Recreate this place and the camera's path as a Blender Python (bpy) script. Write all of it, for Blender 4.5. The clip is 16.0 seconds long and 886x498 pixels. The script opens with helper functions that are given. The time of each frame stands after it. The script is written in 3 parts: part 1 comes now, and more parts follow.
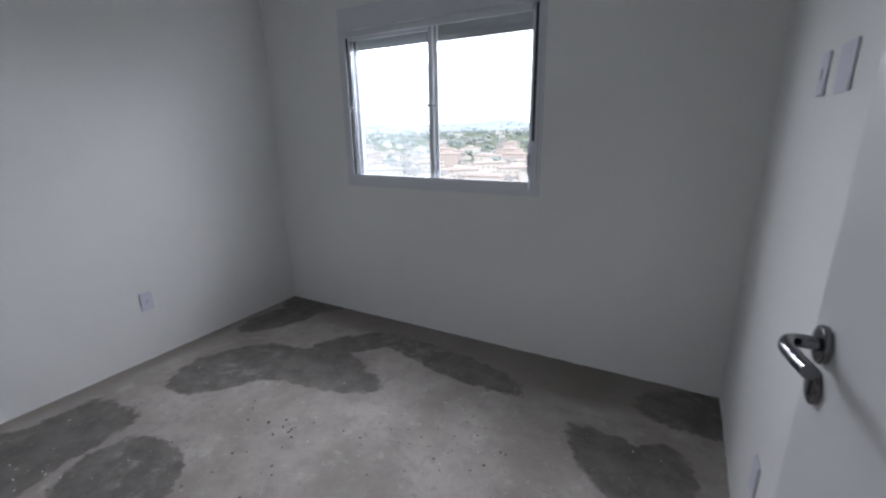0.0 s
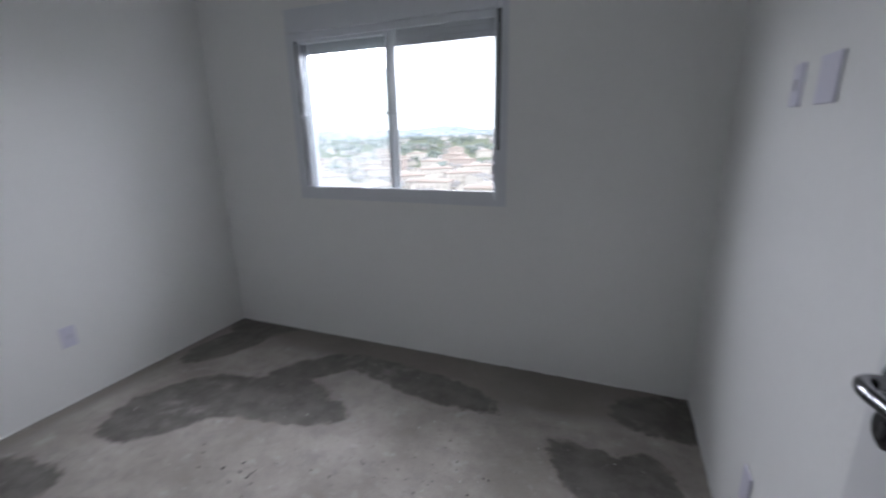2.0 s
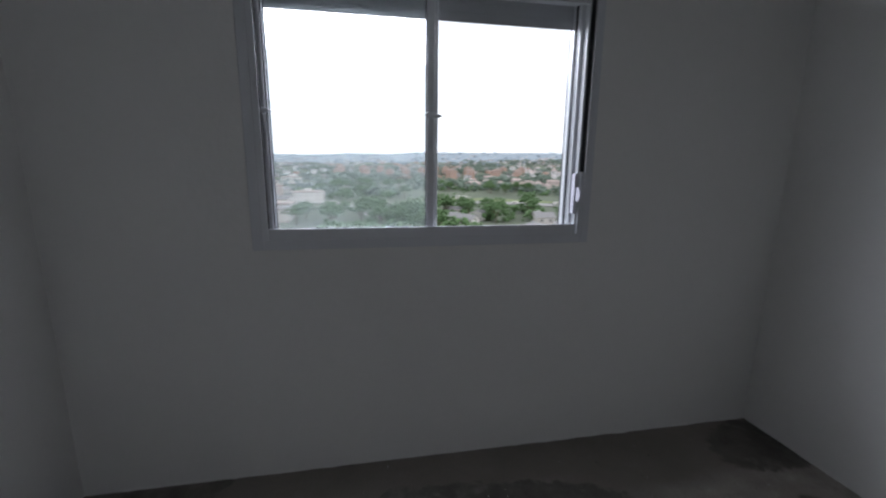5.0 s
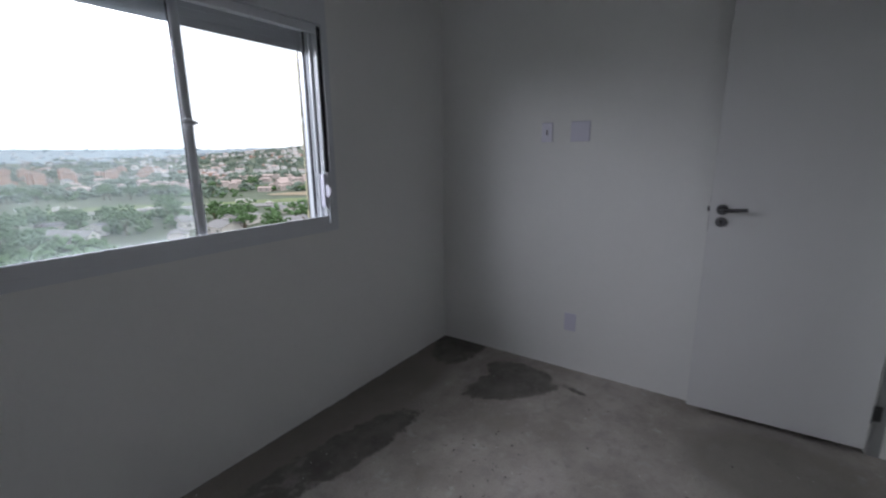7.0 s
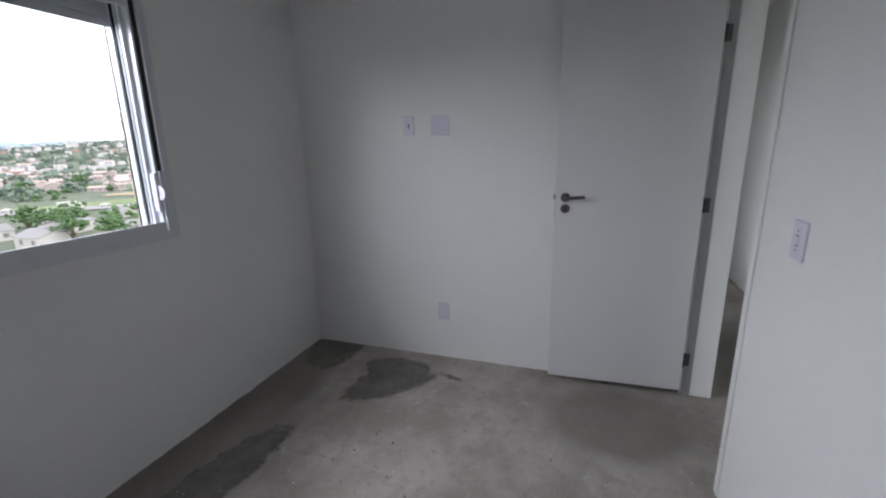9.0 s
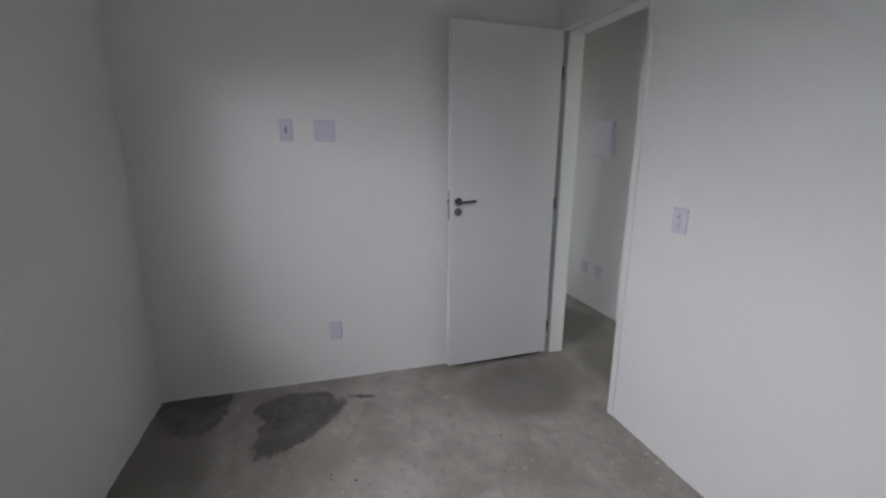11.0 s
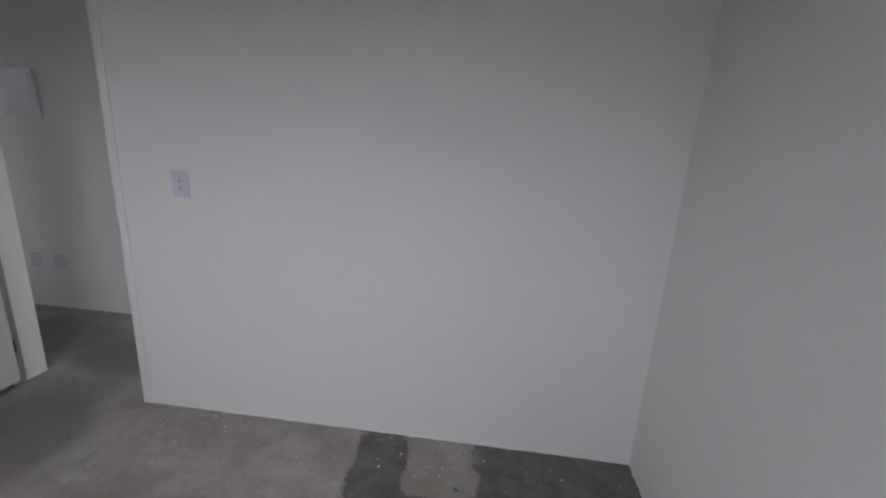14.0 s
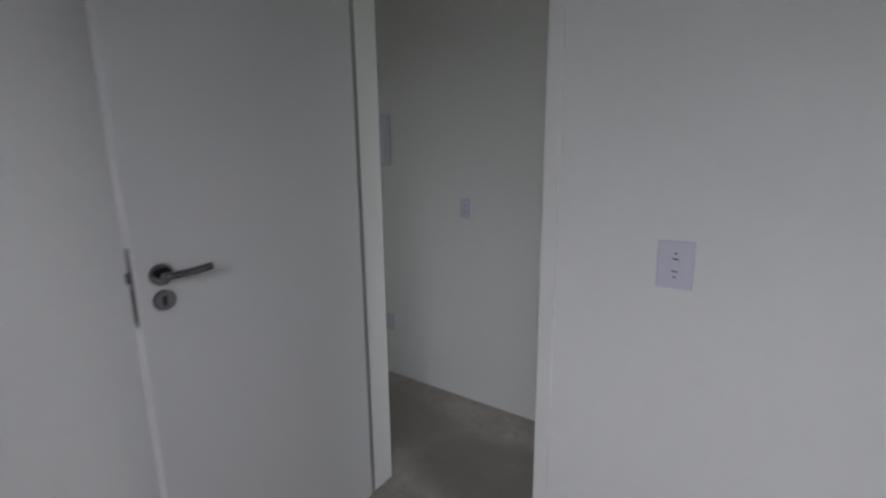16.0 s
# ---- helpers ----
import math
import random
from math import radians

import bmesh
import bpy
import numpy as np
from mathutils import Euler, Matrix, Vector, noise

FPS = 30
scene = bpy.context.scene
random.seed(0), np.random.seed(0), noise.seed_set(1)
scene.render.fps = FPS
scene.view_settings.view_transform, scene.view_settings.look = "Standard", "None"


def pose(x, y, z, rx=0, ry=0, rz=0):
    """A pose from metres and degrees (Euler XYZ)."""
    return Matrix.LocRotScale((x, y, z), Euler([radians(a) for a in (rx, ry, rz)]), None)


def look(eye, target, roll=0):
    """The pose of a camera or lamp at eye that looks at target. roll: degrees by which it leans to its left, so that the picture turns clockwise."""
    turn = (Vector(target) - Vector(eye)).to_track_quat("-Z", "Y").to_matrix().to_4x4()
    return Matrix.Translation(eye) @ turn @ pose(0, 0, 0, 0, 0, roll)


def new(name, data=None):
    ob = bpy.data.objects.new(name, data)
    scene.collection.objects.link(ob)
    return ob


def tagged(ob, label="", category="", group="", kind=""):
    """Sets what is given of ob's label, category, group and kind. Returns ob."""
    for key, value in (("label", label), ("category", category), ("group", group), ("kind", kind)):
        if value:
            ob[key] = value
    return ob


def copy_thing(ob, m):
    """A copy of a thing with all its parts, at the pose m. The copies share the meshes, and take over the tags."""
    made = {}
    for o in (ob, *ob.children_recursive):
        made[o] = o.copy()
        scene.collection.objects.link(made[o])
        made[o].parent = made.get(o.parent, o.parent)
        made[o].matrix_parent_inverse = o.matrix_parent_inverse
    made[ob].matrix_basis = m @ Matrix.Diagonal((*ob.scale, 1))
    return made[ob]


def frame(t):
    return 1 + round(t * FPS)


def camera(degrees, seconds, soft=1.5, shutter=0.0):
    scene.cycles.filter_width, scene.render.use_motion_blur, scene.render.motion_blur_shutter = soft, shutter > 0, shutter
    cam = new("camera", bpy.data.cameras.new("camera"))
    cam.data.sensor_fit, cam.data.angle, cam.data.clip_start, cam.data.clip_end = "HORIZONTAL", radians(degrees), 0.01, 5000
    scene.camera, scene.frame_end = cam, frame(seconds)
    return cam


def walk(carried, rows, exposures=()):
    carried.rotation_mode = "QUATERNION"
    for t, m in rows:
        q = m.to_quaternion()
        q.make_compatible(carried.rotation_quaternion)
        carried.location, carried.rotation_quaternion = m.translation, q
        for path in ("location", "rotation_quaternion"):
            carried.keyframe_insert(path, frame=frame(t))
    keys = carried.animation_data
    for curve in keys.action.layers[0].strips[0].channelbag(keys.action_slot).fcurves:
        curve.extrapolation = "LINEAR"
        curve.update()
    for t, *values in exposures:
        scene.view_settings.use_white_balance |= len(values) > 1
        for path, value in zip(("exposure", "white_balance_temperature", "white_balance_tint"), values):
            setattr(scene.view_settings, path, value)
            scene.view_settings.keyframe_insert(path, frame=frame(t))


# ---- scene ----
cam = camera(92.2, 16.0, soft=2.2, shutter=0.4)
PATH = [
    (0, (2.896, 0.014, 1.418), (1.952, 1.691, 0.871), -1.0),
    (0.5, (2.836, 0.02, 1.42), (1.739, 1.602, 0.877), -1.1),
    (1, (2.785, 0.006, 1.433), (1.542, 1.469, 0.875), -1.4),
    (1.5, (2.761, 0.014, 1.438), (1.533, 1.481, 0.856), -1.2),
    (2, (2.754, 0.083, 1.436), (2.021, 1.868, 0.909), -1.2),
    (2.5, (2.702, 0.188, 1.427), (2.243, 2.066, 0.912), -1.8),
    (3, (2.526, 0.454, 1.439), (1.737, 2.216, 0.914), -0.3),
    (5.5, (0.922, 0.713, 1.374), (1.696, 2.514, 0.979), -0.2),
    (6, (0.784, 0.743, 1.382), (1.901, 2.338, 0.926), -1.1),
    (6.5, (0.622, 0.702, 1.393), (2.05, 2.027, 0.938), -1.8),
    (7, (0.573, 0.636, 1.419), (2.177, 1.749, 0.986), -0.7),
    (7.5, (0.571, 0.547, 1.409), (2.251, 1.53, 0.95), -2.0),
    (8, (0.596, 0.483, 1.432), (2.356, 1.309, 0.963), -2.2),
    (10.5, (0.667, 1.212, 1.431), (2.605, 1.144, 0.943), 1.1),
    (11, (0.619, 1.511, 1.439), (2.489, 0.963, 0.99), 0.3),
    (11.5, (0.71, 1.696, 1.42), (2.499, 0.907, 0.998), -0.5),
    (12, (0.793, 1.768, 1.45), (2.424, 0.706, 0.991), -0.1),
    (12.5, (0.795, 1.797, 1.437), (2.061, 0.313, 0.994), 0.5),
    (13, (0.724, 1.777, 1.422), (1.453, -0.022, 0.942), 1.7),
    (13.5, (0.708, 1.777, 1.394), (0.943, -0.154, 0.931), 2.5),
    (14, (0.731, 1.742, 1.417), (0.936, -0.179, 0.901), 3.2),
    (14.5, (1.01, 1.688, 1.381), (1.643, -0.159, 0.948), 0.9),
    (15, (1.342, 1.526, 1.412), (2.465, -0.073, 0.987), 0.6),
    (15.5, (1.725, 1.374, 1.393), (2.897, -0.178, 0.926), 1.5),
    (16, (1.986, 1.114, 1.376), (3.106, -0.5, 1.0), -0.6),
]
EXPOSURES = [(0, -0.28, 6200, 10), (3, -0.27, 6200, 10), (5.5, -1.42, 6250, 10), (7, -1.09, 6250, 10), (8, -0.62, 6250, 10), (10.5, -0.36, 6500, 10), (12.5, -0.25, 6500, 10), (13.5, -0.57, 6500, 10), (14, -0.73, 6500, 10), (14.5, -0.95, 6500, 10), (15, -1.03, 6500, 10), (15.5, -0.95, 6500, 10), (16, -0.73, 6500, 10)]
walk(cam, [(t, look(eye, target, roll)) for t, eye, target, roll in PATH], EXPOSURES)

# ---- sky and sun: bright overcast day ----
world = bpy.data.worlds.new("overcast_sky")
scene.world = world
world.use_nodes = True
wn, wl = world.node_tree.nodes, world.node_tree.links
sky = wn.new("ShaderNodeTexSky")
sky.sky_type, sky.sun_disc = "NISHITA", False
sky.sun_elevation, sky.sun_rotation = radians(55), radians(150)
sky.air_density, sky.dust_density, sky.ozone_density = 1.0, 4.0, 1.0
grey = wn.new("ShaderNodeMix")
grey.data_type = "RGBA"
grey.inputs[0].default_value = 0.75
wl.new(sky.outputs[0], grey.inputs[6])
grey.inputs[7].default_value = (20.0, 20.6, 21.8, 1)
wl.new(grey.outputs[2], wn["Background"].inputs[0])
wn["Background"].inputs[1].default_value = 0.22
sun = new("sun", bpy.data.lights.new("sun", "SUN"))
sun.data.energy, sun.data.angle, sun.data.color = 1.4, radians(25), (1, 0.98, 0.95)
sun.matrix_world = look((30, -50, 80), (0, 0, 0))

# lamps added close outside the window to boost the low overcast sky: a bright band ahead, and a wider one about it
for width, tall, watts, eye, aim in ((1.7, 0.30, 47.0, (1.10, 3.15, 2.06), (1.30, 2.15, 1.86)), (4.4, 0.50, 55.0, (1.05, 3.17, 2.27), (1.25, 2.17, 1.95))):
    glow = new("window_fill_lamp", bpy.data.lights.new("window_fill_lamp", "AREA"))
    glow.data.shape, glow.data.size, glow.data.size_y = "RECTANGLE", width, tall
    glow.data.energy, glow.data.color = watts, (1.0, 1.0, 1.11)
    glow.matrix_world = look(eye, aim)

# ---- plan, in metres ----
W, D, H = 3.212, 2.456, 2.62          # room: width, depth, height
TW = 0.149                            # wall thickness by the door
DX0, DX1, DH = 2.426, 3.161, 2.168    # clear doorway
HY = -0.915                           # far wall of the hallway
WX0, WX1, WZ0, WZ1 = 0.770, 2.150, 1.055, 2.17   # window hole
GROUND = -26.0


# ---- materials ----
def material(name, color, rough=0.6, metal=0.0, vary=0.08, scale=3.0, bump=0.0, bump_scale=60.0, spec=0.5, fine=0.0):
    m = bpy.data.materials.new(name)
    m.use_nodes = True
    n, l = m.node_tree.nodes, m.node_tree.links
    p = n["Principled BSDF"]
    p.inputs["Roughness"].default_value, p.inputs["Metallic"].default_value = rough, metal
    p.inputs["Specular IOR Level"].default_value = spec
    tc = n.new("ShaderNodeTexCoord")
    big = n.new("ShaderNodeTexNoise")
    big.inputs["Scale"].default_value, big.inputs["Detail"].default_value = scale, 6
    l.new(tc.outputs["Object"], big.inputs["Vector"])
    small = n.new("ShaderNodeTexNoise")
    small.inputs["Scale"].default_value, small.inputs["Detail"].default_value = bump_scale, 4
    l.new(tc.outputs["Object"], small.inputs["Vector"])
    mix = n.new("ShaderNodeMix")
    mix.data_type = "RGBA"
    mix.inputs[6].default_value = (*[c * (1 - vary) for c in color], 1)
    mix.inputs[7].default_value = (*[min(1, c * (1 + vary)) for c in color], 1)
    l.new(big.outputs["Fac"], mix.inputs[0])
    out = mix.outputs[2]
    if fine:
        m2 = n.new("ShaderNodeMix")
        m2.data_type, m2.blend_type = "RGBA", "MULTIPLY"
        ramp = n.new("ShaderNodeMapRange")
        ramp.inputs[1].default_value, ramp.inputs[2].default_value = 0.3, 0.7
        ramp.inputs[3].default_value, ramp.inputs[4].default_value = 1 - fine, 1.0
        l.new(small.outputs["Fac"], ramp.inputs[0])
        m2.inputs[0].default_value = 1
        l.new(out, m2.inputs[6])
        l.new(ramp.outputs[0], m2.inputs[7])
        out = m2.outputs[2]
    l.new(out, p.inputs["Base Color"])
    if bump:
        b = n.new("ShaderNodeBump")
        b.inputs["Strength"].default_value, b.inputs["Distance"].default_value = 1.0, bump
        l.new(small.outputs["Fac"], b.inputs["Height"])
        l.new(b.outputs[0], p.inputs["Normal"])
    return m


PAINT = material("white_wall_paint", (0.785, 0.785, 0.77), 0.75, vary=0.02, scale=1.6, bump=0.0012, bump_scale=35, spec=0.3, fine=0.015)
CEIL = material("white_ceiling_paint", (0.785, 0.785, 0.77), 0.8, vary=0.02, scale=2, bump=0.001, spec=0.3)
DOORWHITE = material("white_door_lacquer", (0.68, 0.68, 0.68), 0.38, vary=0.015, scale=2.5, bump=0.0002, bump_scale=18)
TRIM = material("white_trim_lacquer", (0.78, 0.78, 0.76), 0.42, vary=0.025, scale=6, bump=0.0002, bump_scale=20)
ALU = material("white_powder_coated_aluminium", (0.64, 0.66, 0.69), 0.35, vary=0.02, scale=8, bump=0.0001, bump_scale=90)
SLAT = material("grey_shutter_plastic", (0.42, 0.43, 0.45), 0.45, vary=0.03, scale=8)
PLASTIC = material("white_plate_plastic", (0.63, 0.62, 0.71), 0.3, vary=0.01, scale=10)
HOLE = material("dark_hole", (0.02, 0.02, 0.022), 0.6, vary=0.1, scale=30)
RUBBER = material("black_rubber", (0.015, 0.015, 0.018), 0.6, vary=0.15, scale=40, bump=0.0002, bump_scale=120)
# grey for the shade drawn in the door rebate
REBATE_SHADE = material("grey_rebate_shade", (0.36, 0.36, 0.36), 0.7, vary=0.1, scale=30)
DARKSTEEL = material("dark_hinge_steel", (0.06, 0.06, 0.06), 0.45, vary=0.15, scale=30)
CHROME = material("brushed_chrome", (0.20, 0.20, 0.21), 0.16, metal=1.0, vary=0.05, scale=30)
STEEL = material("satin_steel", (0.30, 0.30, 0.30), 0.35, metal=1.0, vary=0.1, scale=40)
RENDERCOAT = material("beige_exterior_render", (0.50, 0.46, 0.30), 0.9, vary=0.12, scale=5, bump=0.004, bump_scale=90, fine=0.15)
CRUMB_DARK = material("dark_mortar_crumbs", (0.045, 0.042, 0.04), 0.9, vary=0.3, scale=50)
CRUMB_WHITE = material("white_plaster_crumbs", (0.62, 0.61, 0.58), 0.9, vary=0.15, scale=50)


def screed():
    """Raw cement screed with dark damp-looking patches of fresh mortar and a faint darker band along the walls, by the
    door and in the hallway.
    """
    m = bpy.data.materials.new("raw_cement_screed")
    m.use_nodes = True
    n, l = m.node_tree.nodes, m.node_tree.links
    p = n["Principled BSDF"]
    p.inputs["Specular IOR Level"].default_value = 0.3
    tc = n.new("ShaderNodeTexCoord")

    def noise_of(scale, detail=5, rough=0.6):
        t = n.new("ShaderNodeTexNoise")
        t.inputs["Scale"].default_value, t.inputs["Detail"].default_value, t.inputs["Roughness"].default_value = scale, detail, rough
        l.new(tc.outputs["Object"], t.inputs["Vector"])
        return t

    def calc(op, a, b=None, c=None):
        q = n.new("ShaderNodeMath")
        q.operation = op
        for i, v in enumerate((a, b, c)):
            if v is None:
                continue
            if isinstance(v, (int, float)):
                q.inputs[i].default_value = v
            else:
                l.new(v, q.inputs[i])
        return q.outputs[0]

    def ranged(v, a, b, lo, hi):
        q = n.new("ShaderNodeMapRange")
        q.interpolation_type = "SMOOTHSTEP"
        for i, w in enumerate((a, b, lo, hi)):
            q.inputs[i + 1].default_value = w
        l.new(v, q.inputs[0])
        return q.outputs[0]

    def mixed(f, a, b, blend="MIX"):
        q = n.new("ShaderNodeMix")
        q.data_type, q.blend_type = "RGBA", blend
        for i, v in ((0, f), (6, a), (7, b)):
            if isinstance(v, (int, float)):
                q.inputs[i].default_value = v
            elif isinstance(v, tuple):
                q.inputs[i].default_value = (*v, 1)
            else:
                l.new(v, q.inputs[i])
        return q.outputs[2]

    # wobbled coordinates for ragged edges
    def wobble(vec, scale, amount):
        t = n.new("ShaderNodeTexNoise")
        t.inputs["Scale"].default_value, t.inputs["Detail"].default_value = scale, 3
        l.new(tc.outputs["Object"], t.inputs["Vector"])
        q = n.new("ShaderNodeVectorMath")
        q.operation = "MULTIPLY_ADD"
        l.new(t.outputs["Color"], q.inputs[0])
        q.inputs[1].default_value = (amount, amount, 0)
        s = n.new("ShaderNodeVectorMath")
        s.operation = "SUBTRACT"
        l.new(vec, s.inputs[0])
        s.inputs[1].default_value = (amount / 2, amount / 2, 0)
        l.new(s.outputs[0], q.inputs[2])
        return q.outputs[0]

    ragged = wobble(wobble(tc.outputs["Object"], 5, 0.09), 28, 0.032)

    def blobs(rows):
        low = None
        for cx, cy, rx, ry, a in rows:
            mp = n.new("ShaderNodeMapping")
            mp.vector_type = "TEXTURE"
            mp.inputs["Location"].default_value = (cx, cy, 0)
            mp.inputs["Rotation"].default_value = (0, 0, radians(a))
            mp.inputs["Scale"].default_value = (rx, ry, 1)
            l.new(ragged, mp.inputs["Vector"])
            ln = n.new("ShaderNodeVectorMath")
            ln.operation = "LENGTH"
            l.new(mp.outputs[0], ln.inputs[0])
            d = calc("MULTIPLY", calc("SUBTRACT", ln.outputs["Value"], 1.0), min(rx, ry))
            low = d if low is None else calc("SMOOTH_MIN", low, d, 0.03)
        return low

    dark = blobs([(1.08, 2.04, 0.32, 0.13, 41), (0.57, 1.44, 0.36, 0.26, 59), (1.72, 2.11, 0.58, 0.13, 172), (1.20, 1.63, 0.34, 0.14, 11), (0.80, 1.60, 0.57, 0.20, 24),
                  (0.43, 0.46, 0.47, 0.22, 112), (0.31, 0.33, 0.63, 0.25, 70), (0.25, 0.10, 0.50, 0.22, 0),
                  (0.96, 0.60, 0.31, 0.25, 153), (1.13, 0.22, 0.12, 0.40, 4),
                  (2.96, 1.69, 0.24, 0.14, 86), (2.76, 1.64, 0.31, 0.09, 135), (2.79, 1.77, 0.25, 0.10, 156), (2.95, 1.32, 0.016, 0.09, -20),
                  (3.12, 2.25, 0.32, 0.19, 4), (0.28, 2.17, 0.18, 0.44, 163), (0.23, 2.57, 0.35, 0.40, 41)])
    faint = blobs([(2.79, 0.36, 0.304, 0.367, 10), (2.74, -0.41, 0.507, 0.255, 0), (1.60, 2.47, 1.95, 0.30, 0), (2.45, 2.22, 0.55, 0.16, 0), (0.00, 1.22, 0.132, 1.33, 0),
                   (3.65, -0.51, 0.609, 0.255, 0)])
    cloud, grain, sand = noise_of(2.2, 6), noise_of(22, 6, 0.7), noise_of(170, 3)
    mottle = noise_of(7.5, 6, 0.65)
    rough_edge = calc("ADD", calc("MULTIPLY_ADD", grain.outputs["Fac"], 0.06, -0.03), calc("MULTIPLY_ADD", mottle.outputs["Fac"], 0.08, -0.04))
    dark_mask = ranged(calc("ADD", dark, rough_edge), -0.016, 0.006, 1, 0)
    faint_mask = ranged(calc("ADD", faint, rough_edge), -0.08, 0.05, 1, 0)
    base = mixed(ranged(cloud.outputs["Fac"], 0.3, 0.7, 0, 1), (0.298, 0.270, 0.240), (0.46, 0.425, 0.39))
    base = mixed(ranged(mottle.outputs["Fac"], 0.50, 0.68, 0, 0.5), base, (0.27, 0.255, 0.235))
    base = mixed(ranged(mottle.outputs["Fac"], 0.44, 0.30, 0, 0.5), base, (0.54, 0.53, 0.51))
    base = mixed(ranged(grain.outputs["Fac"], 0.52, 0.72, 0, 0.55), base, (0.25, 0.235, 0.215))
    base = mixed(ranged(grain.outputs["Fac"], 0.44, 0.30, 0, 0.4), base, (0.52, 0.51, 0.49))
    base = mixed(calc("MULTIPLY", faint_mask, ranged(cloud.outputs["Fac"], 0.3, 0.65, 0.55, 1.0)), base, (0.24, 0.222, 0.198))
    damp = mixed(ranged(mottle.outputs["Fac"], 0.3, 0.7, 0, 1), (0.122, 0.112, 0.101), (0.20, 0.186, 0.169))
    damp = mixed(ranged(grain.outputs["Fac"], 0.56, 0.74, 0, 0.5), damp, (0.26, 0.25, 0.235))
    damp = mixed(calc("MULTIPLY", ranged(cloud.outputs["Fac"], 0.52, 0.62, 0, 0.55), ranged(mottle.outputs["Fac"], 0.5, 0.6, 0, 1)), damp, (0.34, 0.325, 0.305))
    base = mixed(calc("MULTIPLY", dark_mask, ranged(grain.outputs["Fac"], 0.30, 0.42, 0.6, 1.0)), base, damp)
    base = mixed(1.0, base, ranged(sand.outputs["Fac"], 0.3, 0.7, 0.82, 1.05), "MULTIPLY")
    # scattered pale paint flecks and dark pits
    v = n.new("ShaderNodeTexVoronoi")
    v.inputs["Scale"].default_value = 26
    l.new(tc.outputs["Object"], v.inputs["Vector"])
    pick = n.new("ShaderNodeSeparateColor")
    l.new(v.outputs["Color"], pick.inputs[0])
    fleck = calc("MULTIPLY", ranged(v.outputs["Distance"], 0.05, 0.13, 1, 0), ranged(pick.outputs[0], 0.91, 0.95, 0, 0.7))
    base = mixed(fleck, base, (0.58, 0.57, 0.54))
    pit = calc("MULTIPLY", ranged(v.outputs["Distance"], 0.05, 0.15, 1, 0), ranged(pick.outputs[1], 0.95, 0.97, 0, 0.8))
    base = mixed(pit, base, (0.09, 0.085, 0.08))
    l.new(base, p.inputs["Base Color"])
    l.new(ranged(dark_mask, 0, 1, 0.85, 0.68), p.inputs["Roughness"])
    b = n.new("ShaderNodeBump")
    b.inputs["Distance"].default_value = 0.004
    b.inputs["Strength"].default_value = 0.8
    l.new(calc("ADD", calc("MULTIPLY", grain.outputs["Fac"], 0.7), calc("MULTIPLY", sand.outputs["Fac"], 0.35)), b.inputs["Height"])
    l.new(b.outputs[0], p.inputs["Normal"])
    return m


SCREED = screed()


def pane_glass():
    """Clear window glass under a thin uneven film of dust."""
    m = bpy.data.materials.new("dusty_window_glass")
    m.use_nodes = True
    n, l = m.node_tree.nodes, m.node_tree.links
    p = n["Principled BSDF"]
    p.inputs["Base Color"].default_value = (0.99, 1.0, 1.0, 1)
    p.inputs["Roughness"].default_value, p.inputs["IOR"].default_value = 0.0, 1.45
    p.inputs["Transmission Weight"].default_value = 1.0
    dust = n.new("ShaderNodeBsdfTranslucent")
    dust.inputs[0].default_value = (0.66, 0.77, 0.81, 1)
    tc, t = n.new("ShaderNodeTexCoord"), n.new("ShaderNodeTexNoise")
    t.inputs["Scale"].default_value, t.inputs["Detail"].default_value = 5, 5
    l.new(tc.outputs["Object"], t.inputs["Vector"])
    r = n.new("ShaderNodeMapRange")
    r.inputs[1].default_value, r.inputs[2].default_value, r.inputs[3].default_value, r.inputs[4].default_value = 0.30, 0.75, 0.012, 0.032
    l.new(t.outputs["Fac"], r.inputs[0])
    mix = n.new("ShaderNodeMixShader")
    l.new(r.outputs[0], mix.inputs[0])
    l.new(p.outputs[0], mix.inputs[1])
    l.new(dust.outputs[0], mix.inputs[2])
    l.new(mix.outputs[0], n["Material Output"].inputs[0])
    return m


GLASS = pane_glass()


# ---- mesh helpers ----
def add_box(bm, x0, x1, y0, y1, z0, z1, bevel=0.0, mat=0):
    made = bmesh.ops.create_cube(bm, size=1)["verts"]
    bmesh.ops.scale(bm, vec=(x1 - x0, y1 - y0, z1 - z0), verts=made)
    bmesh.ops.translate(bm, vec=((x0 + x1) / 2, (y0 + y1) / 2, (z0 + z1) / 2), verts=made)
    faces = {f for v in made for f in v.link_faces}
    for f in faces:
        f.material_index = mat
    if bevel:
        edges = list({e for v in made for e in v.link_edges})
        bmesh.ops.bevel(bm, geom=edges, offset=bevel, segments=2, affect="EDGES", profile=0.5)


def add_disc(bm, center, axis, radius, depth, segments=28, bevel=0.0):
    """A short cylinder whose axis is a direction."""
    turn = Vector(axis).to_track_quat("Z", "Y").to_matrix().to_4x4()
    r = bmesh.ops.create_cone(bm, cap_ends=True, segments=segments, radius1=radius, radius2=radius, depth=depth,
                              matrix=Matrix.Translation(center) @ turn)
    if bevel:
        edges = [e for e in {e for v in r["verts"] for e in v.link_edges} if len([f for f in e.link_faces if len(f.verts) > 4]) == 1]
        bmesh.ops.bevel(bm, geom=edges, offset=bevel, segments=2, affect="EDGES", profile=0.5)


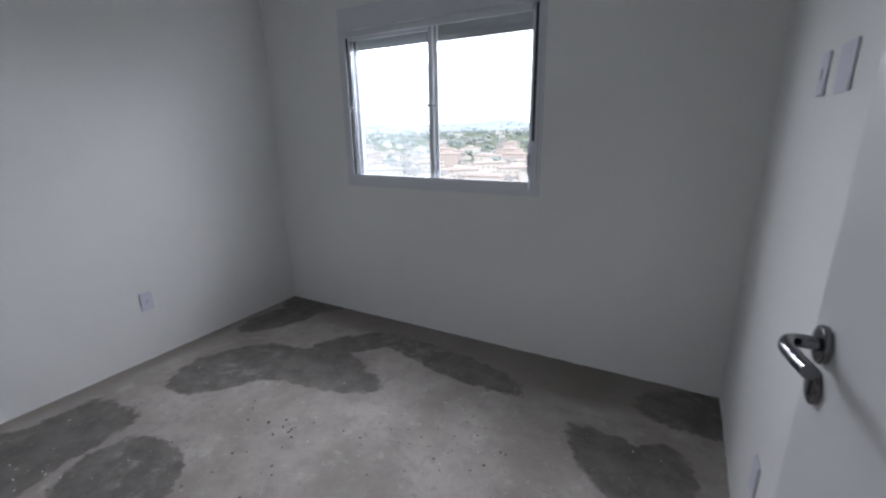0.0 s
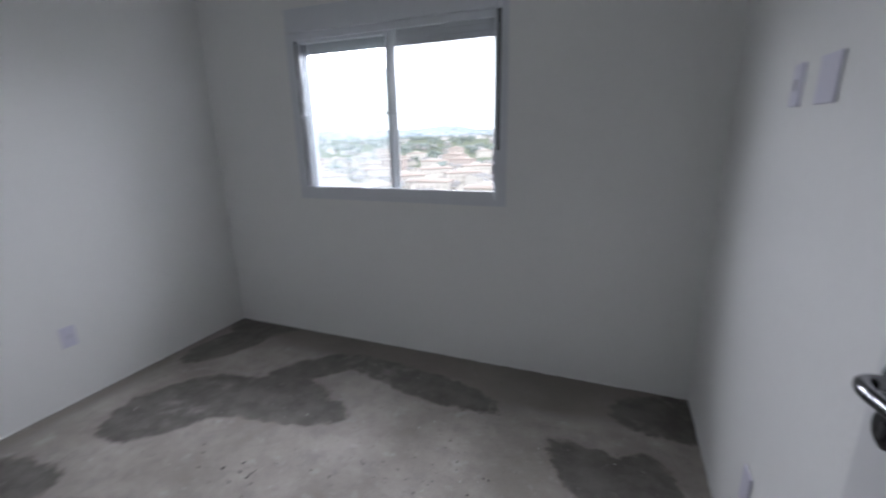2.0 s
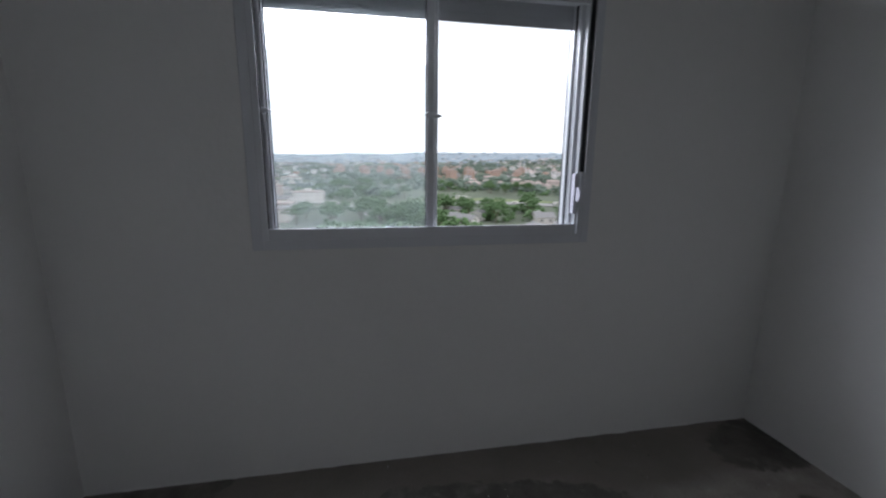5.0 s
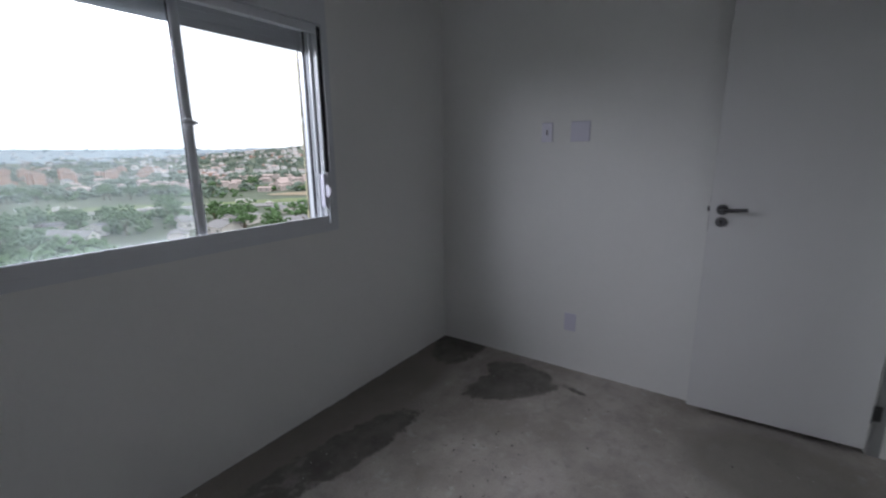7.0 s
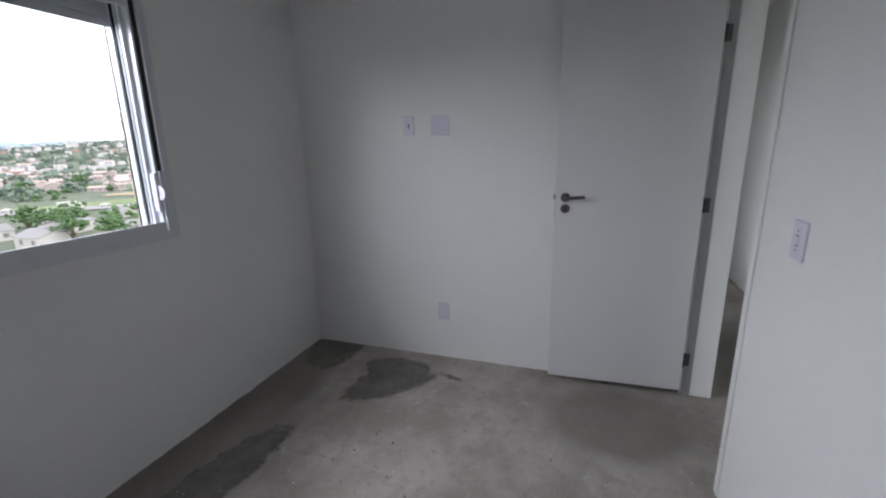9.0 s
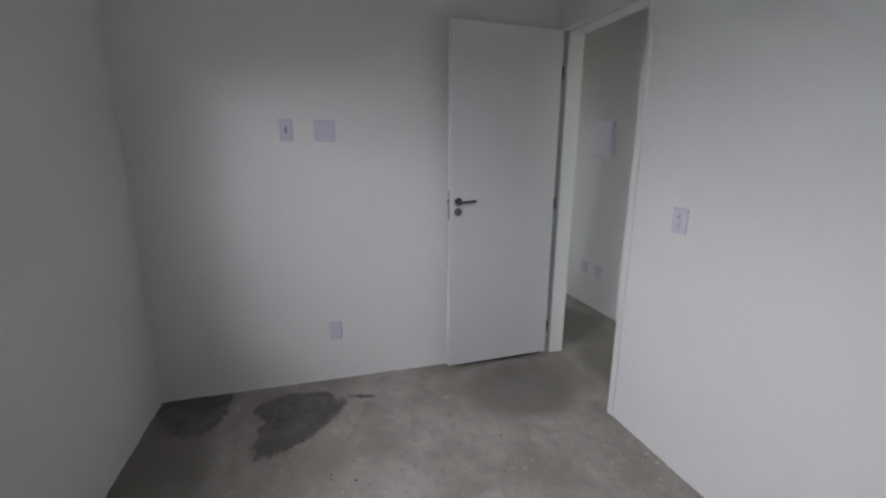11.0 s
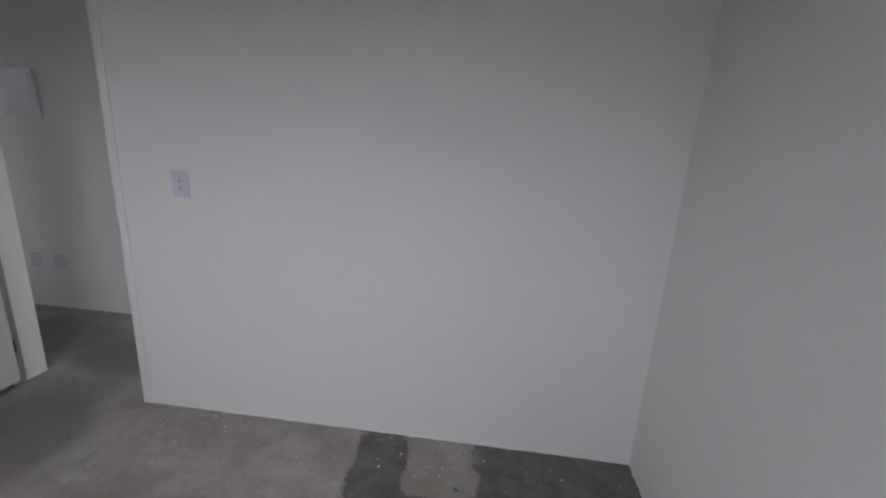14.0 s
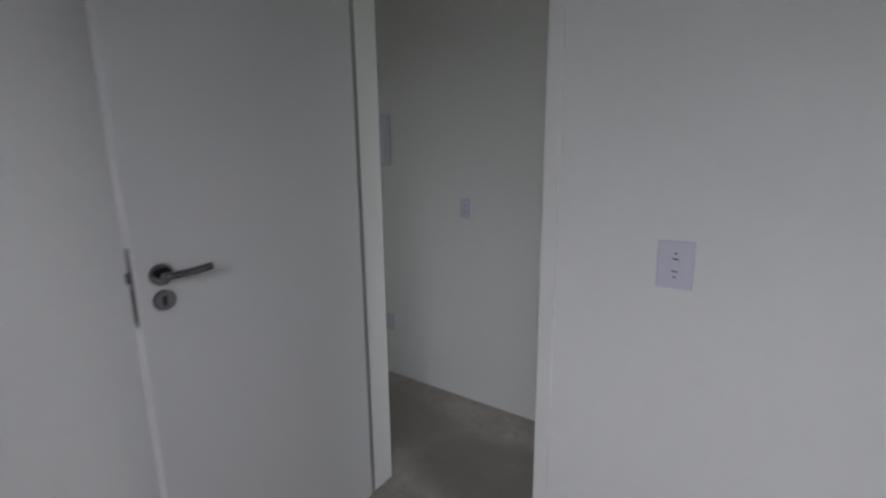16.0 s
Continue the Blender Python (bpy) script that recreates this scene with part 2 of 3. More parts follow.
def finish(name, bm, mats, at=None, smooth=False, parent=None):
    """An object from a bmesh in world space, with its origin at a place; under a parent, in the parent's space."""
    me = bpy.data.meshes.new(name)
    if at is not None:
        bmesh.ops.translate(bm, vec=-Vector(at), verts=bm.verts)
    bmesh.ops.recalc_face_normals(bm, faces=bm.faces)
    bm.to_mesh(me)
    bm.free()
    for m in (mats if isinstance(mats, (list, tuple)) else [mats]):
        me.materials.append(m)
    if smooth:
        for f in me.polygons:
            f.use_smooth = True
    ob = new(name, me)
    if parent is not None:
        ob.parent = parent
    elif at is not None:
        ob.location = at
    return ob


def box_object(name, dims, mat, at=None, bevel=0.0, parent=None):
    bm = bmesh.new()
    for d in dims:
        add_box(bm, *d, bevel=bevel)
    return finish(name, bm, mat, at, parent=parent)


# ---- the shell ----
EX0, EX1 = 1.2, 5.95      # hallway ends
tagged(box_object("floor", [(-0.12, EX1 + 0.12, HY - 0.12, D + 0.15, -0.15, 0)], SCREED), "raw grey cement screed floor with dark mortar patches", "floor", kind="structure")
tagged(box_object("ceiling", [(-0.12, EX1 + 0.12, HY - 0.12, D + 0.15, H, H + 0.15)], CEIL), "plain white painted ceiling", "ceiling", kind="structure")
tagged(box_object("wall_north", [(-0.12, WX0, D, D + 0.15, 0, H), (WX1, W + 0.12, D, D + 0.15, 0, H),
                                 (WX0, WX1, D, D + 0.15, 0, WZ0), (WX0, WX1, D, D + 0.15, WZ1, H)], PAINT),
       "white painted wall around the window", "wall", kind="structure")
tagged(box_object("wall_west", [(-0.12, 0, 0, D, 0, H)], PAINT), "plain white painted wall", "wall", kind="structure")
tagged(box_object("wall_east", [(W, W + 0.12, 0, D, 0, H)], PAINT), "plain white painted wall behind the open door", "wall", kind="structure")
# the unseen opening past the room is added to let daylight into the hallway
tagged(box_object("wall_south", [(-0.12, DX0 - 0.03, -TW, 0, 0, H), (DX1 + 0.036, 4.55, -TW, 0, 0, H), (5.25, EX1 + 0.12, -TW, 0, 0, H), (4.55, 5.25, -TW, 0, 2.1, H), (4.55, 5.25, -TW, 0, 0, 0.35),
                                 (DX0 - 0.03, DX1 + 0.036, -TW, 0, DH + 0.03, H)], PAINT),
       "white painted wall with the doorway", "wall", kind="structure")
HD0, HD1 = 4.335, 5.08
tagged(box_object("wall_hallway", [(EX0 - 0.12, HD0 - 0.03, HY - 0.12, HY, 0, H), (HD1 + 0.036, EX1 + 0.12, HY - 0.12, HY, 0, H),
                                   (HD0 - 0.03, HD1 + 0.036, HY - 0.12, HY, DH + 0.03, H)], PAINT),
       "white painted hallway wall", "wall", kind="structure")
# unseen backing, added so that no daylight shows round the hallway door
tagged(box_object("hall_door_light_block", [(HD0 - 0.15, HD1 + 0.15, HY - 0.34, HY - 0.24, 0, H), (HD0 - 0.25, HD0 - 0.15, HY - 0.34, HY - 0.122, 0, H),
                                            (HD1 + 0.15, HD1 + 0.25, HY - 0.34, HY - 0.122, 0, H), (HD0 - 0.15, HD1 + 0.15, HY - 0.24, HY - 0.122, -0.1, -0.002),
                                            (HD0 - 0.15, HD1 + 0.15, HY - 0.24, HY - 0.122, 2.4, H)], PAINT),
       "unseen backing walls added behind the hallway door to block daylight", "wall", kind="structure")
# left open between sill and lintel, out of view, to brighten the hallway
tagged(box_object("wall_hallway_end_west", [(EX0 - 0.12, EX0, HY, -TW, 0, 0.4), (EX0 - 0.12, EX0, HY, -TW, 2.3, H)], PAINT),
       "white hallway end wall with an unseen opening added for light", "wall", kind="structure")
tagged(box_object("wall_hallway_end_east", [(EX1, EX1 + 0.12, HY, -TW, 0, H)], PAINT), "plain white hallway end wall", "wall", kind="structure")
tagged(box_object("tower_body", [(-0.12, EX1 + 0.12, HY - 0.12, D + 0.15, GROUND - 1, -0.154)], RENDERCOAT), "beige rendered tower storeys below the flat", "building", kind="structure")


# ---- doorway ----
def door_frame(name, x0, x1, y0, y1, top, facing_casing=True):
    """Jamb lining and flat casing round a doorway in a wall that runs along x."""
    e = new(name)
    e.location = ((x0 + x1) / 2, (y0 + y1) / 2, 0)
    t, lip = 0.03, 0.005
    bm = bmesh.new()
    add_box(bm, x0 - t, x0, y0 - lip, y1 + lip, 0, top, 0.002)
    add_box(bm, x1 + 0.006, x1 + 0.006 + t, y0 - lip, y1 + lip, 0, top, 0.002)
    add_box(bm, x1, x1 + 0.006, y0 - lip, y1 - 0.045, 0, top, 0.002)
    add_box(bm, x0 - t, x1 + 0.006 + t, y0 - lip, y1 + lip, top, top + t, 0.002)
    add_box(bm, x0, x0 + 0.012, y0 - lip, y1 - 0.045, 0, top, 0.002)      # rebate stop
    add_box(bm, x0 + 0.012, x1, y0 - lip, y1 - 0.045, top - 0.012, top, 0.002)
    finish("jamb_lining", bm, TRIM, e.location, parent=e)
    bm = bmesh.new()
    for ya, yb in ((y1 + 0.0005, y1 + 0.008), (y0 - 0.008, y0 - 0.0005)):
        add_box(bm, x0 - 0.045, x0 - 0.004, ya, yb, 0, top + 0.045, 0.003)
        add_box(bm, x1 + 0.010, x1 + 0.046, ya, yb, 0, top + 0.045, 0.003)
        add_box(bm, x0 - 0.004, x1 + 0.010, ya, yb, top + 0.004, top + 0.045, 0.003)
    finish("casing", bm, TRIM, e.location, parent=e)
    if facing_casing:
        bm = bmesh.new()
        # grey strip painted into the hinge-side rebate as its shade
        add_box(bm, x1 + 0.0005, x1 + 0.0065, y1 - 0.0445, y1 - 0.002, 0, top - 0.001)
        finish("rebate_shade", bm, REBATE_SHADE, e.location, parent=e)
        for z in (0.22, 1.10, 1.92):
            bm = bmesh.new()
            add_box(bm, x1 - 0.002, x1 + 0.001, y1 - 0.024, y1 - 0.001, z - 0.038, z + 0.038, 0.0005)
            add_disc(bm, (x1 - 0.005, y1 + 0.004, z), (0, 0, 1), 0.006, 0.076, 14)
            finish("hinge_plate", bm, DARKSTEEL, e.location, parent=e)
    return tagged(e, "white lacquered door frame with narrow casing", "door frame", kind="structure")


door_frame("door_frame_1", DX0, DX1, -TW, 0, DH)
door_frame("door_frame_2", HD0, HD1, HY - 0.12, HY, DH, False)


def lever_handle(parent, y, z, x_face, side):
    """A round-rose lever and a key rose on a door face whose outward normal is side along local x."""
    bm = bmesh.new()
    add_disc(bm, (x_face + side * 0.005, y, z), (side, 0, 0), 0.026, 0.010, 32, 0.003)
    finish("rose", bm, CHROME, smooth=False, parent=parent)
    cu = bpy.data.curves.new("lever", "CURVE")
    cu.dimensions, cu.bevel_depth, cu.bevel_resolution, cu.use_fill_caps = "3D", 0.0095, 4, True
    sp = cu.splines.new("BEZIER")
    pts = [(0.004, 0, 0), (0.034, 0, 0), (0.045, -0.016, 0.001), (0.046, -0.060, 0.003), (0.042, -0.100, 0.006)]
    sp.bezier_points.add(len(pts) - 1)
    for b, (dx, dy, dz) in zip(sp.bezier_points, pts):
        b.co = (x_face + side * dx, y + dy, z + dz)
        b.handle_left_type = b.handle_right_type = "AUTO"
    cu.materials.append(CHROME)
    tmp = new("lever_curve", cu)
    me = bpy.data.meshes.new_from_object(tmp.evaluated_get(bpy.context.evaluated_depsgraph_get()))
    bpy.data.objects.remove(tmp)
    for f in me.polygons:
        f.use_smooth = True
    lever = new("lever", me)
    lever.parent = parent
    bm = bmesh.new()
    add_disc(bm, (x_face + side * 0.004, y, z - 0.062), (side, 0, 0), 0.025, 0.008, 32, 0.003)
    finish("key_rose", bm, CHROME, parent=parent)
    bm = bmesh.new()
    add_disc(bm, (x_face + side * 0.0085, y, z - 0.057), (side, 0, 0), 0.0055, 0.002, 14)
    add_box(bm, x_face + side * 0.0075, x_face + side * 0.0095, y - 0.004, y + 0.004, z - 0.074, z - 0.057)
    finish("keyhole", bm, HOLE, parent=parent)


def door_leaf(name, width, height, hinge_knuckles):
    """A flush leaf in local space: hinge line along z at the origin, leaf along +y, room face at x = -0.035."""
    e = new(name)
    bm = bmesh.new()
    add_box(bm, -0.035, 0, 0.002, width, 0.048, height, 0.0015)
    finish("leaf", bm, DOORWHITE, parent=e)
    lever_handle(e, width - 0.053, 1.136, -0.035, -1)
    bm = bmesh.new()
    add_box(bm, -0.029, -0.007, width - 0.001, width + 0.0015, 1.02, 1.205, 0.0008)
    finish("lock_plate", bm, STEEL, parent=e)
    bm = bmesh.new()
    add_box(bm, -0.023, -0.012, width + 0.001, width + 0.010, 1.124, 1.150, 0.002)
    finish("latch_bolt", bm, CHROME, parent=e)
    bm = bmesh.new()
    add_box(bm, -0.0225, -0.0125, width + 0.001, width + 0.0022, 1.032, 1.108)
    finish("bolt_slot", bm, HOLE, parent=e)
    for z in (0.22, 1.10, 1.92):
        bm = bmesh.new()
        add_disc(bm, (-0.039 if hinge_knuckles else -0.004, -0.006, z), (0, 0, 1), 0.011 if hinge_knuckles else 0.0055, 0.085, 14)
        add_box(bm, -0.032, -0.005, -0.0025, 0.0018, z - 0.04, z + 0.04)
        finish("hinge", bm, DARKSTEEL, parent=e)
    return e


leaf = door_leaf("door_leaf", 0.731, 2.155, False)
leaf.matrix_basis = pose(3.150, 0.018, 0, 0, 0, 2.4)
tagged(leaf, "open white flush door with chrome lever handle", "door")

hall_leaf = door_leaf("door_leaf", 0.70, 2.155, True)
# black strip on the hinge edge paints the shade of the door gap
bm = bmesh.new()
add_box(bm, -0.0345, -0.001, 0.0005, 0.0019, 0.048, 2.155)
finish("edge_shade", bm, RUBBER, parent=hall_leaf)
hall_leaf.matrix_basis = pose(HD0 + 0.034, HY - 0.030, 0, 0, 0, -90)
tagged(hall_leaf, "closed white flush hallway door", "door")


# ---- window ----
def window():
    e = new("window_1")
    e.location = ((WX0 + WX1) / 2, D, WZ0)
    o = e.location
    y0, y1 = D - 0.012, D + 0.135
    xl, xr, zb, zt = 0.797, 2.100, 1.104, 2.048

    def piece(name, mat, dims, bevel=0.002):
        bm = bmesh.new()
        add_box(bm, *dims, bevel=bevel)
        return finish(name, bm, mat, o, parent=e)

    # flat flange on the wall and the deep frame
    piece("flange", ALU, (0.733, 0.778, D - 0.006, D - 0.0005, 1.018, 2.05))
    piece("flange", ALU, (2.136, 2.174, D - 0.006, D - 0.0005, 1.018, 2.185))
    piece("flange", ALU, (0.778, 2.136, D - 0.006, D - 0.0005, 1.018, 1.062))
    bm = bmesh.new()
    add_box(bm, WX0 + 0.001, xl, y0, y1, 1.056, zt, 0.002)
    add_box(bm, xr, WX1 - 0.001, D + 0.030, y1, 1.056, zt, 0.002)
    add_box(bm, 2.134, WX1 + 0.004, y0, D + 0.030, 1.056, zt, 0.002)
    add_box(bm, xr + 0.014, 2.134, y0, D + 0.030, 1.056, 1.334, 0.002)
    add_box(bm, xr + 0.004, xr + 0.014, y0 + 0.012, D + 0.030, 1.056, zt, 0.002)
    add_box(bm, xl, xr + 0.006, y0, D - 0.003, 1.056, zb, 0.002)
    add_box(bm, xl, xr, D - 0.003, D + 0.028, 1.056, 1.064, 0)
    add_box(bm, xl, xr, D + 0.028, y1, 1.056, 1.064, 0.002)
    add_box(bm, xl, xr, y0, D + 0.004, 2.008, zt, 0.002)
    add_box(bm, xl, xr, D + 0.004, y1, 2.032, zt, 0.002)
    finish("frame", bm, ALU, o, parent=e)
    # sliding rails, as ribs along the sill and up the jambs
    for y in (D + 0.019, D + 0.045, D + 0.090, D + 0.118):
        piece("rail", ALU, (xl, xr, y, y + 0.004, 1.064, 1.076), 0)
    # black strips up the jambs paint the shade in gaps beside the rails
    piece("gasket_gap_strip", RUBBER, (xl, xl + 0.003, D - 0.007, D + 0.0095, zb, 2.007), 0)
    for ya, yb in ((D + 0.031, D + 0.043), (D + 0.056, D + 0.061), (D + 0.088, D + 0.118)):
        piece("jamb_rail", ALU, (xr - 0.013, xr, ya, yb, 1.064, 2.03), 0.002)
    piece("jamb_rail", ALU, (xl, 0.818, D + 0.084, D + 0.100, 1.064, 2.03), 0.002)
    piece("gasket_gap_strip", RUBBER, (xl, 0.812, D + 0.062, D + 0.0835, 1.066, 2.03), 0)
    piece("gasket_gap_strip", RUBBER, (xr - 0.008, xr, D + 0.080, D + 0.087, 1.066, 2.03), 0)
    piece("gasket_gap_strip", RUBBER, (xr - 0.010, xr, D + 0.124, D + 0.134, 1.066, 2.03), 0)
    piece("strap_slot", RUBBER, (xr + 0.0145, 2.1335, D - 0.002, D + 0.029, 1.335, zt - 0.001), 0)
    bm = bmesh.new()
    add_box(bm, xr - 0.008, xr + 0.005, D - 0.004, D + 0.026, 1.15, 1.325, 0.002)
    add_disc(bm, (xr + 0.004, D - 0.008, 1.235), (1, 0, 0), 0.034, 0.008, 24, 0.002)
    finish("strap_guide", bm, PLASTIC, o, parent=e)
    # roller-shutter housing above, and the rolled slats that hang out of it
    piece("shutter_box", ALU, (0.750, 2.128, D - 0.024, D + 0.14, 2.051, 2.186), 0.004)
    for i in range(3):
        z = 1.938 + i * 0.0352
        piece("slat", SLAT, (xl + 0.006, xr - 0.006, D + 0.098, D + 0.108, z, z + 0.035), 0.0015)
    # two sashes pushed together on one side
    for x0, x1, y in ((0.782, 1.464, D + 0.010), (0.788, 1.482, D + 0.036)):
        s = new("sash")
        s.parent = e
        st = 0.034
        bm = bmesh.new()
        add_box(bm, x0, x0 + st, y, y + 0.022, 1.077, 2.03, 0.007)
        add_box(bm, x1 - st, x1, y, y + 0.022, 1.077, 2.03, 0.007)
        add_box(bm, x0 + st, x1 - st, y + 0.001, y + 0.021, 1.077, 1.092, 0.003)
        add_box(bm, x0 + st, x1 - st, y + 0.001, y + 0.021, 1.992, 2.03, 0.003)
        finish("sash_frame", bm, ALU, o, parent=s)
        for xa in (x0 + st, x1 - st - 0.004):
            bm = bmesh.new()
            add_box(bm, xa, xa + 0.004, y + 0.007, y + 0.015, 1.092, 1.992)
            finish("gasket_gap_strip", bm, RUBBER, o, parent=s)
        bm = bmesh.new()
        add_box(bm, x0 + st + 0.004, x1 - st - 0.004, y + 0.009, y + 0.013, 1.092, 1.992)
        g = finish("pane", bm, GLASS, o, parent=s)
        g.visible_shadow = False
        for xm in (x0 + st / 2, x1 - st / 2):
            bm = bmesh.new()
            add_box(bm, xm - 0.008, xm + 0.008, y - 0.004, y, 1.525, 1.585, 0.0015)
            hull = bmesh.ops.create_uvsphere(bm, u_segments=16, v_segments=10, radius=1)["verts"]
            for v in hull:                                   # a boat-shaped thumb lever, blunt at one end
                k = v.co.x
                v.co = (xm + 0.002 + 0.031 * k, y - 0.010 + 0.008 * v.co.y, 1.556 + (0.013 if k < 0 else 0.013 * (1 - 0.6 * k)) * v.co.z)
            finish("latch", bm, ALU, o, parent=s)
    # ragged beige render round the outside of the hole
    rng = random.Random(4)
    bm = bmesh.new()
    steps = 60
    for x_in, x_out in ((2.200, 2.146),):
        ring = []
        for i in range(steps + 1):
            z = 1.02 + 1.10 * i / steps
            j = rng.uniform(-0.004, 0.004)
            ring.append([bm.verts.new(c) for c in ((x_in, D + 0.152, z), (x_out + j, D + 0.152, z), (x_out + j, D + 0.215, z), (x_in, D + 0.215, z))])
        for a, b in zip(ring, ring[1:]):
            for k in range(4):
                bm.faces.new((a[k], a[(k + 1) % 4], b[(k + 1) % 4], b[k]))
        bm.faces.new(ring[0])
        bm.faces.new(ring[-1])
    finish("outer_reveal", bm, RENDERCOAT, o, parent=e)
    return tagged(e, "white aluminium sliding window, sashes open, shutter rolled up", "window", kind="structure")


window()


# ---- wall plates, in local space: on a wall in the xz plane, facing -y ----
def wall_plate(name, w, h, module, label, group="wall plates"):
    e = new(name)
    bm = bmesh.new()
    add_box(bm, -w / 2, w / 2, -0.008, 0, -h / 2, h / 2, 0.003)
    finish("cover", bm, PLASTIC, parent=e)
    if module == "socket":
        bm = bmesh.new()
        add_box(bm, -0.011, 0.011, -0.0095, -0.0075, -0.022, 0.022, 0.001)
        finish("insert", bm, PLASTIC, parent=e)
        for z in (-0.010, 0, 0.010):
            bm = bmesh.new()
            add_disc(bm, (0 if z else 0.003, -0.0095, z), (0, -1, 0), 0.0026, 0.001, 10)
            finish("pin_hole", bm, HOLE, parent=e)
    elif module == "switch":
        bm = bmesh.new()
        add_box(bm, -0.012, 0.012, -0.0095, -0.0075, -0.0355, 0.0355, 0.001)
        add_box(bm, -0.0095, 0.0095, -0.012, -0.009, -0.013, 0.013, 0.0015)
        finish("insert", bm, PLASTIC, parent=e)
        for z, hw in ((0.028, 0.003), (0.0145, 0.0065), (-0.0145, 0.0065), (-0.028, 0.003)):
            bm = bmesh.new()
            add_box(bm, -hw, hw, -0.0105, -0.0093, z - 0.0016, z + 0.0016)
            finish("slot", bm, HOLE, parent=e)
    elif module == "antenna":
        bm = bmesh.new()
        add_box(bm, -0.010, 0.010, -0.0095, -0.0075, -0.020, 0.020, 0.001)
        finish("insert", bm, PLASTIC, parent=e)
        bm = bmesh.new()
        add_box(bm, -0.004, 0.004, -0.0103, -0.0090, -0.015, 0.015)
        finish("slot", bm, HOLE, parent=e)
    return tagged(e, label, "wall plate", group)


SOUTH, EAST, WEST, NORTHWARD = 180, -90, 90, 0
wall_plate("light_switch", 0.078, 0.114, "switch", "white switch and socket plate beside the doorway").matrix_basis = pose(2.094, 0, 1.146, 0, 0, SOUTH)
wall_plate("antenna_socket", 0.070, 0.117, "antenna", "white antenna socket plate high on the wall").matrix_basis = pose(W, 1.662, 1.545, 0, 0, EAST)
wall_plate("blank_cover_plate", 0.116, 0.117, "", "square white blank cover plate on the wall").matrix_basis = pose(W, 1.456, 1.544, 0, 0, EAST)
wall_plate("power_socket", 0.076, 0.120, "", "white low cover plate on the wall").matrix_basis = pose(W, 1.455, 0.333, 0, 0, EAST)
wall_plate("power_socket", 0.072, 0.118, "socket", "white low power socket on the wall").matrix_basis = pose(0, 1.291, 0.387, 0, 0, WEST)
wall_plate("light_switch", 0.070, 0.115, "switch", "white switch plate on the hallway wall").matrix_basis = pose(3.236, HY, 1.152, 0, 0, SOUTH)
wall_plate("power_socket", 0.090, 0.110, "", "white low socket plate on the hallway wall").matrix_basis = pose(3.838, HY, 0.366, 0, 0, SOUTH)
wall_plate("power_socket", 0.090, 0.110, "", "white low socket plate on the hallway wall").matrix_basis = pose(4.035, HY, 0.366, 0, 0, SOUTH)


def breaker_panel():
    e = new("breaker_panel")
    bm = bmesh.new()
    add_box(bm, -0.125, 0.125, -0.022, 0, -0.154, 0.154, 0.004)
    finish("box", bm, PLASTIC, parent=e)
    bm = bmesh.new()
    add_box(bm, -0.105, 0.105, -0.028, -0.0215, -0.125, 0.125, 0.003)
    finish("lid", bm, PLASTIC, parent=e)
    e.matrix_basis = pose(3.905, HY, 1.540, 0, 0, SOUTH)
    return tagged(e, "white plastic breaker panel on the hallway wall", "breaker panel")


breaker_panel()


# ---- crumbs on the floor ----
def crumbs(name, spots, mat, label, seed):
    rng = random.Random(seed)
    bm = bmesh.new()
    for cx, cy, sx, sy, count, size in spots:
        for _ in range(count):
            x, y = rng.gauss(cx, sx), rng.gauss(cy, sy)
            if not (0.01 < x < W - 0.01 and 0.008 < y < D - 0.01):
                continue
            s = size * rng.uniform(0.5, 1.6)
            vs = bmesh.ops.create_icosphere(bm, subdivisions=1, radius=1)["verts"]
            for v in vs:
                v.co *= rng.uniform(0.65, 1.2)
            m = pose(x, y, s * 0.3, rng.uniform(0, 60), 0, rng.uniform(0, 360)) @ Matrix.Diagonal((s, s * rng.uniform(0.5, 1), s * 0.5, 1))
            bmesh.ops.transform(bm, matrix=m, verts=vs)
    return tagged(finish(name, bm, mat), label, "debris", kind="stuff")


crumbs("mortar_crumbs", [(1.35, 1.15, 0.15, 0.05, 16, 0.006), (2.10, 1.55, 0.22, 0.12, 26, 0.005), (1.9, 1.35, 0.3, 0.2, 22, 0.004),
                         (1.42, 0.82, 0.12, 0.1, 10, 0.007), (1.6, 1.2, 0.8, 0.6, 40, 0.004)], CRUMB_DARK, "small dark mortar crumbs scattered on the floor", 3)
crumbs("plaster_crumbs", [(1.7, 0.10, 0.5, 0.06, 40, 0.004), (2.1, 0.10, 0.2, 0.05, 10, 0.006), (1.5, 1.2, 0.9, 0.7, 90, 0.0035), (0.5, 0.3, 0.3, 0.2, 34, 0.005), (1.0, 0.25, 0.15, 0.1, 10, 0.005)],
       CRUMB_WHITE, "small white plaster crumbs scattered on the floor", 5)


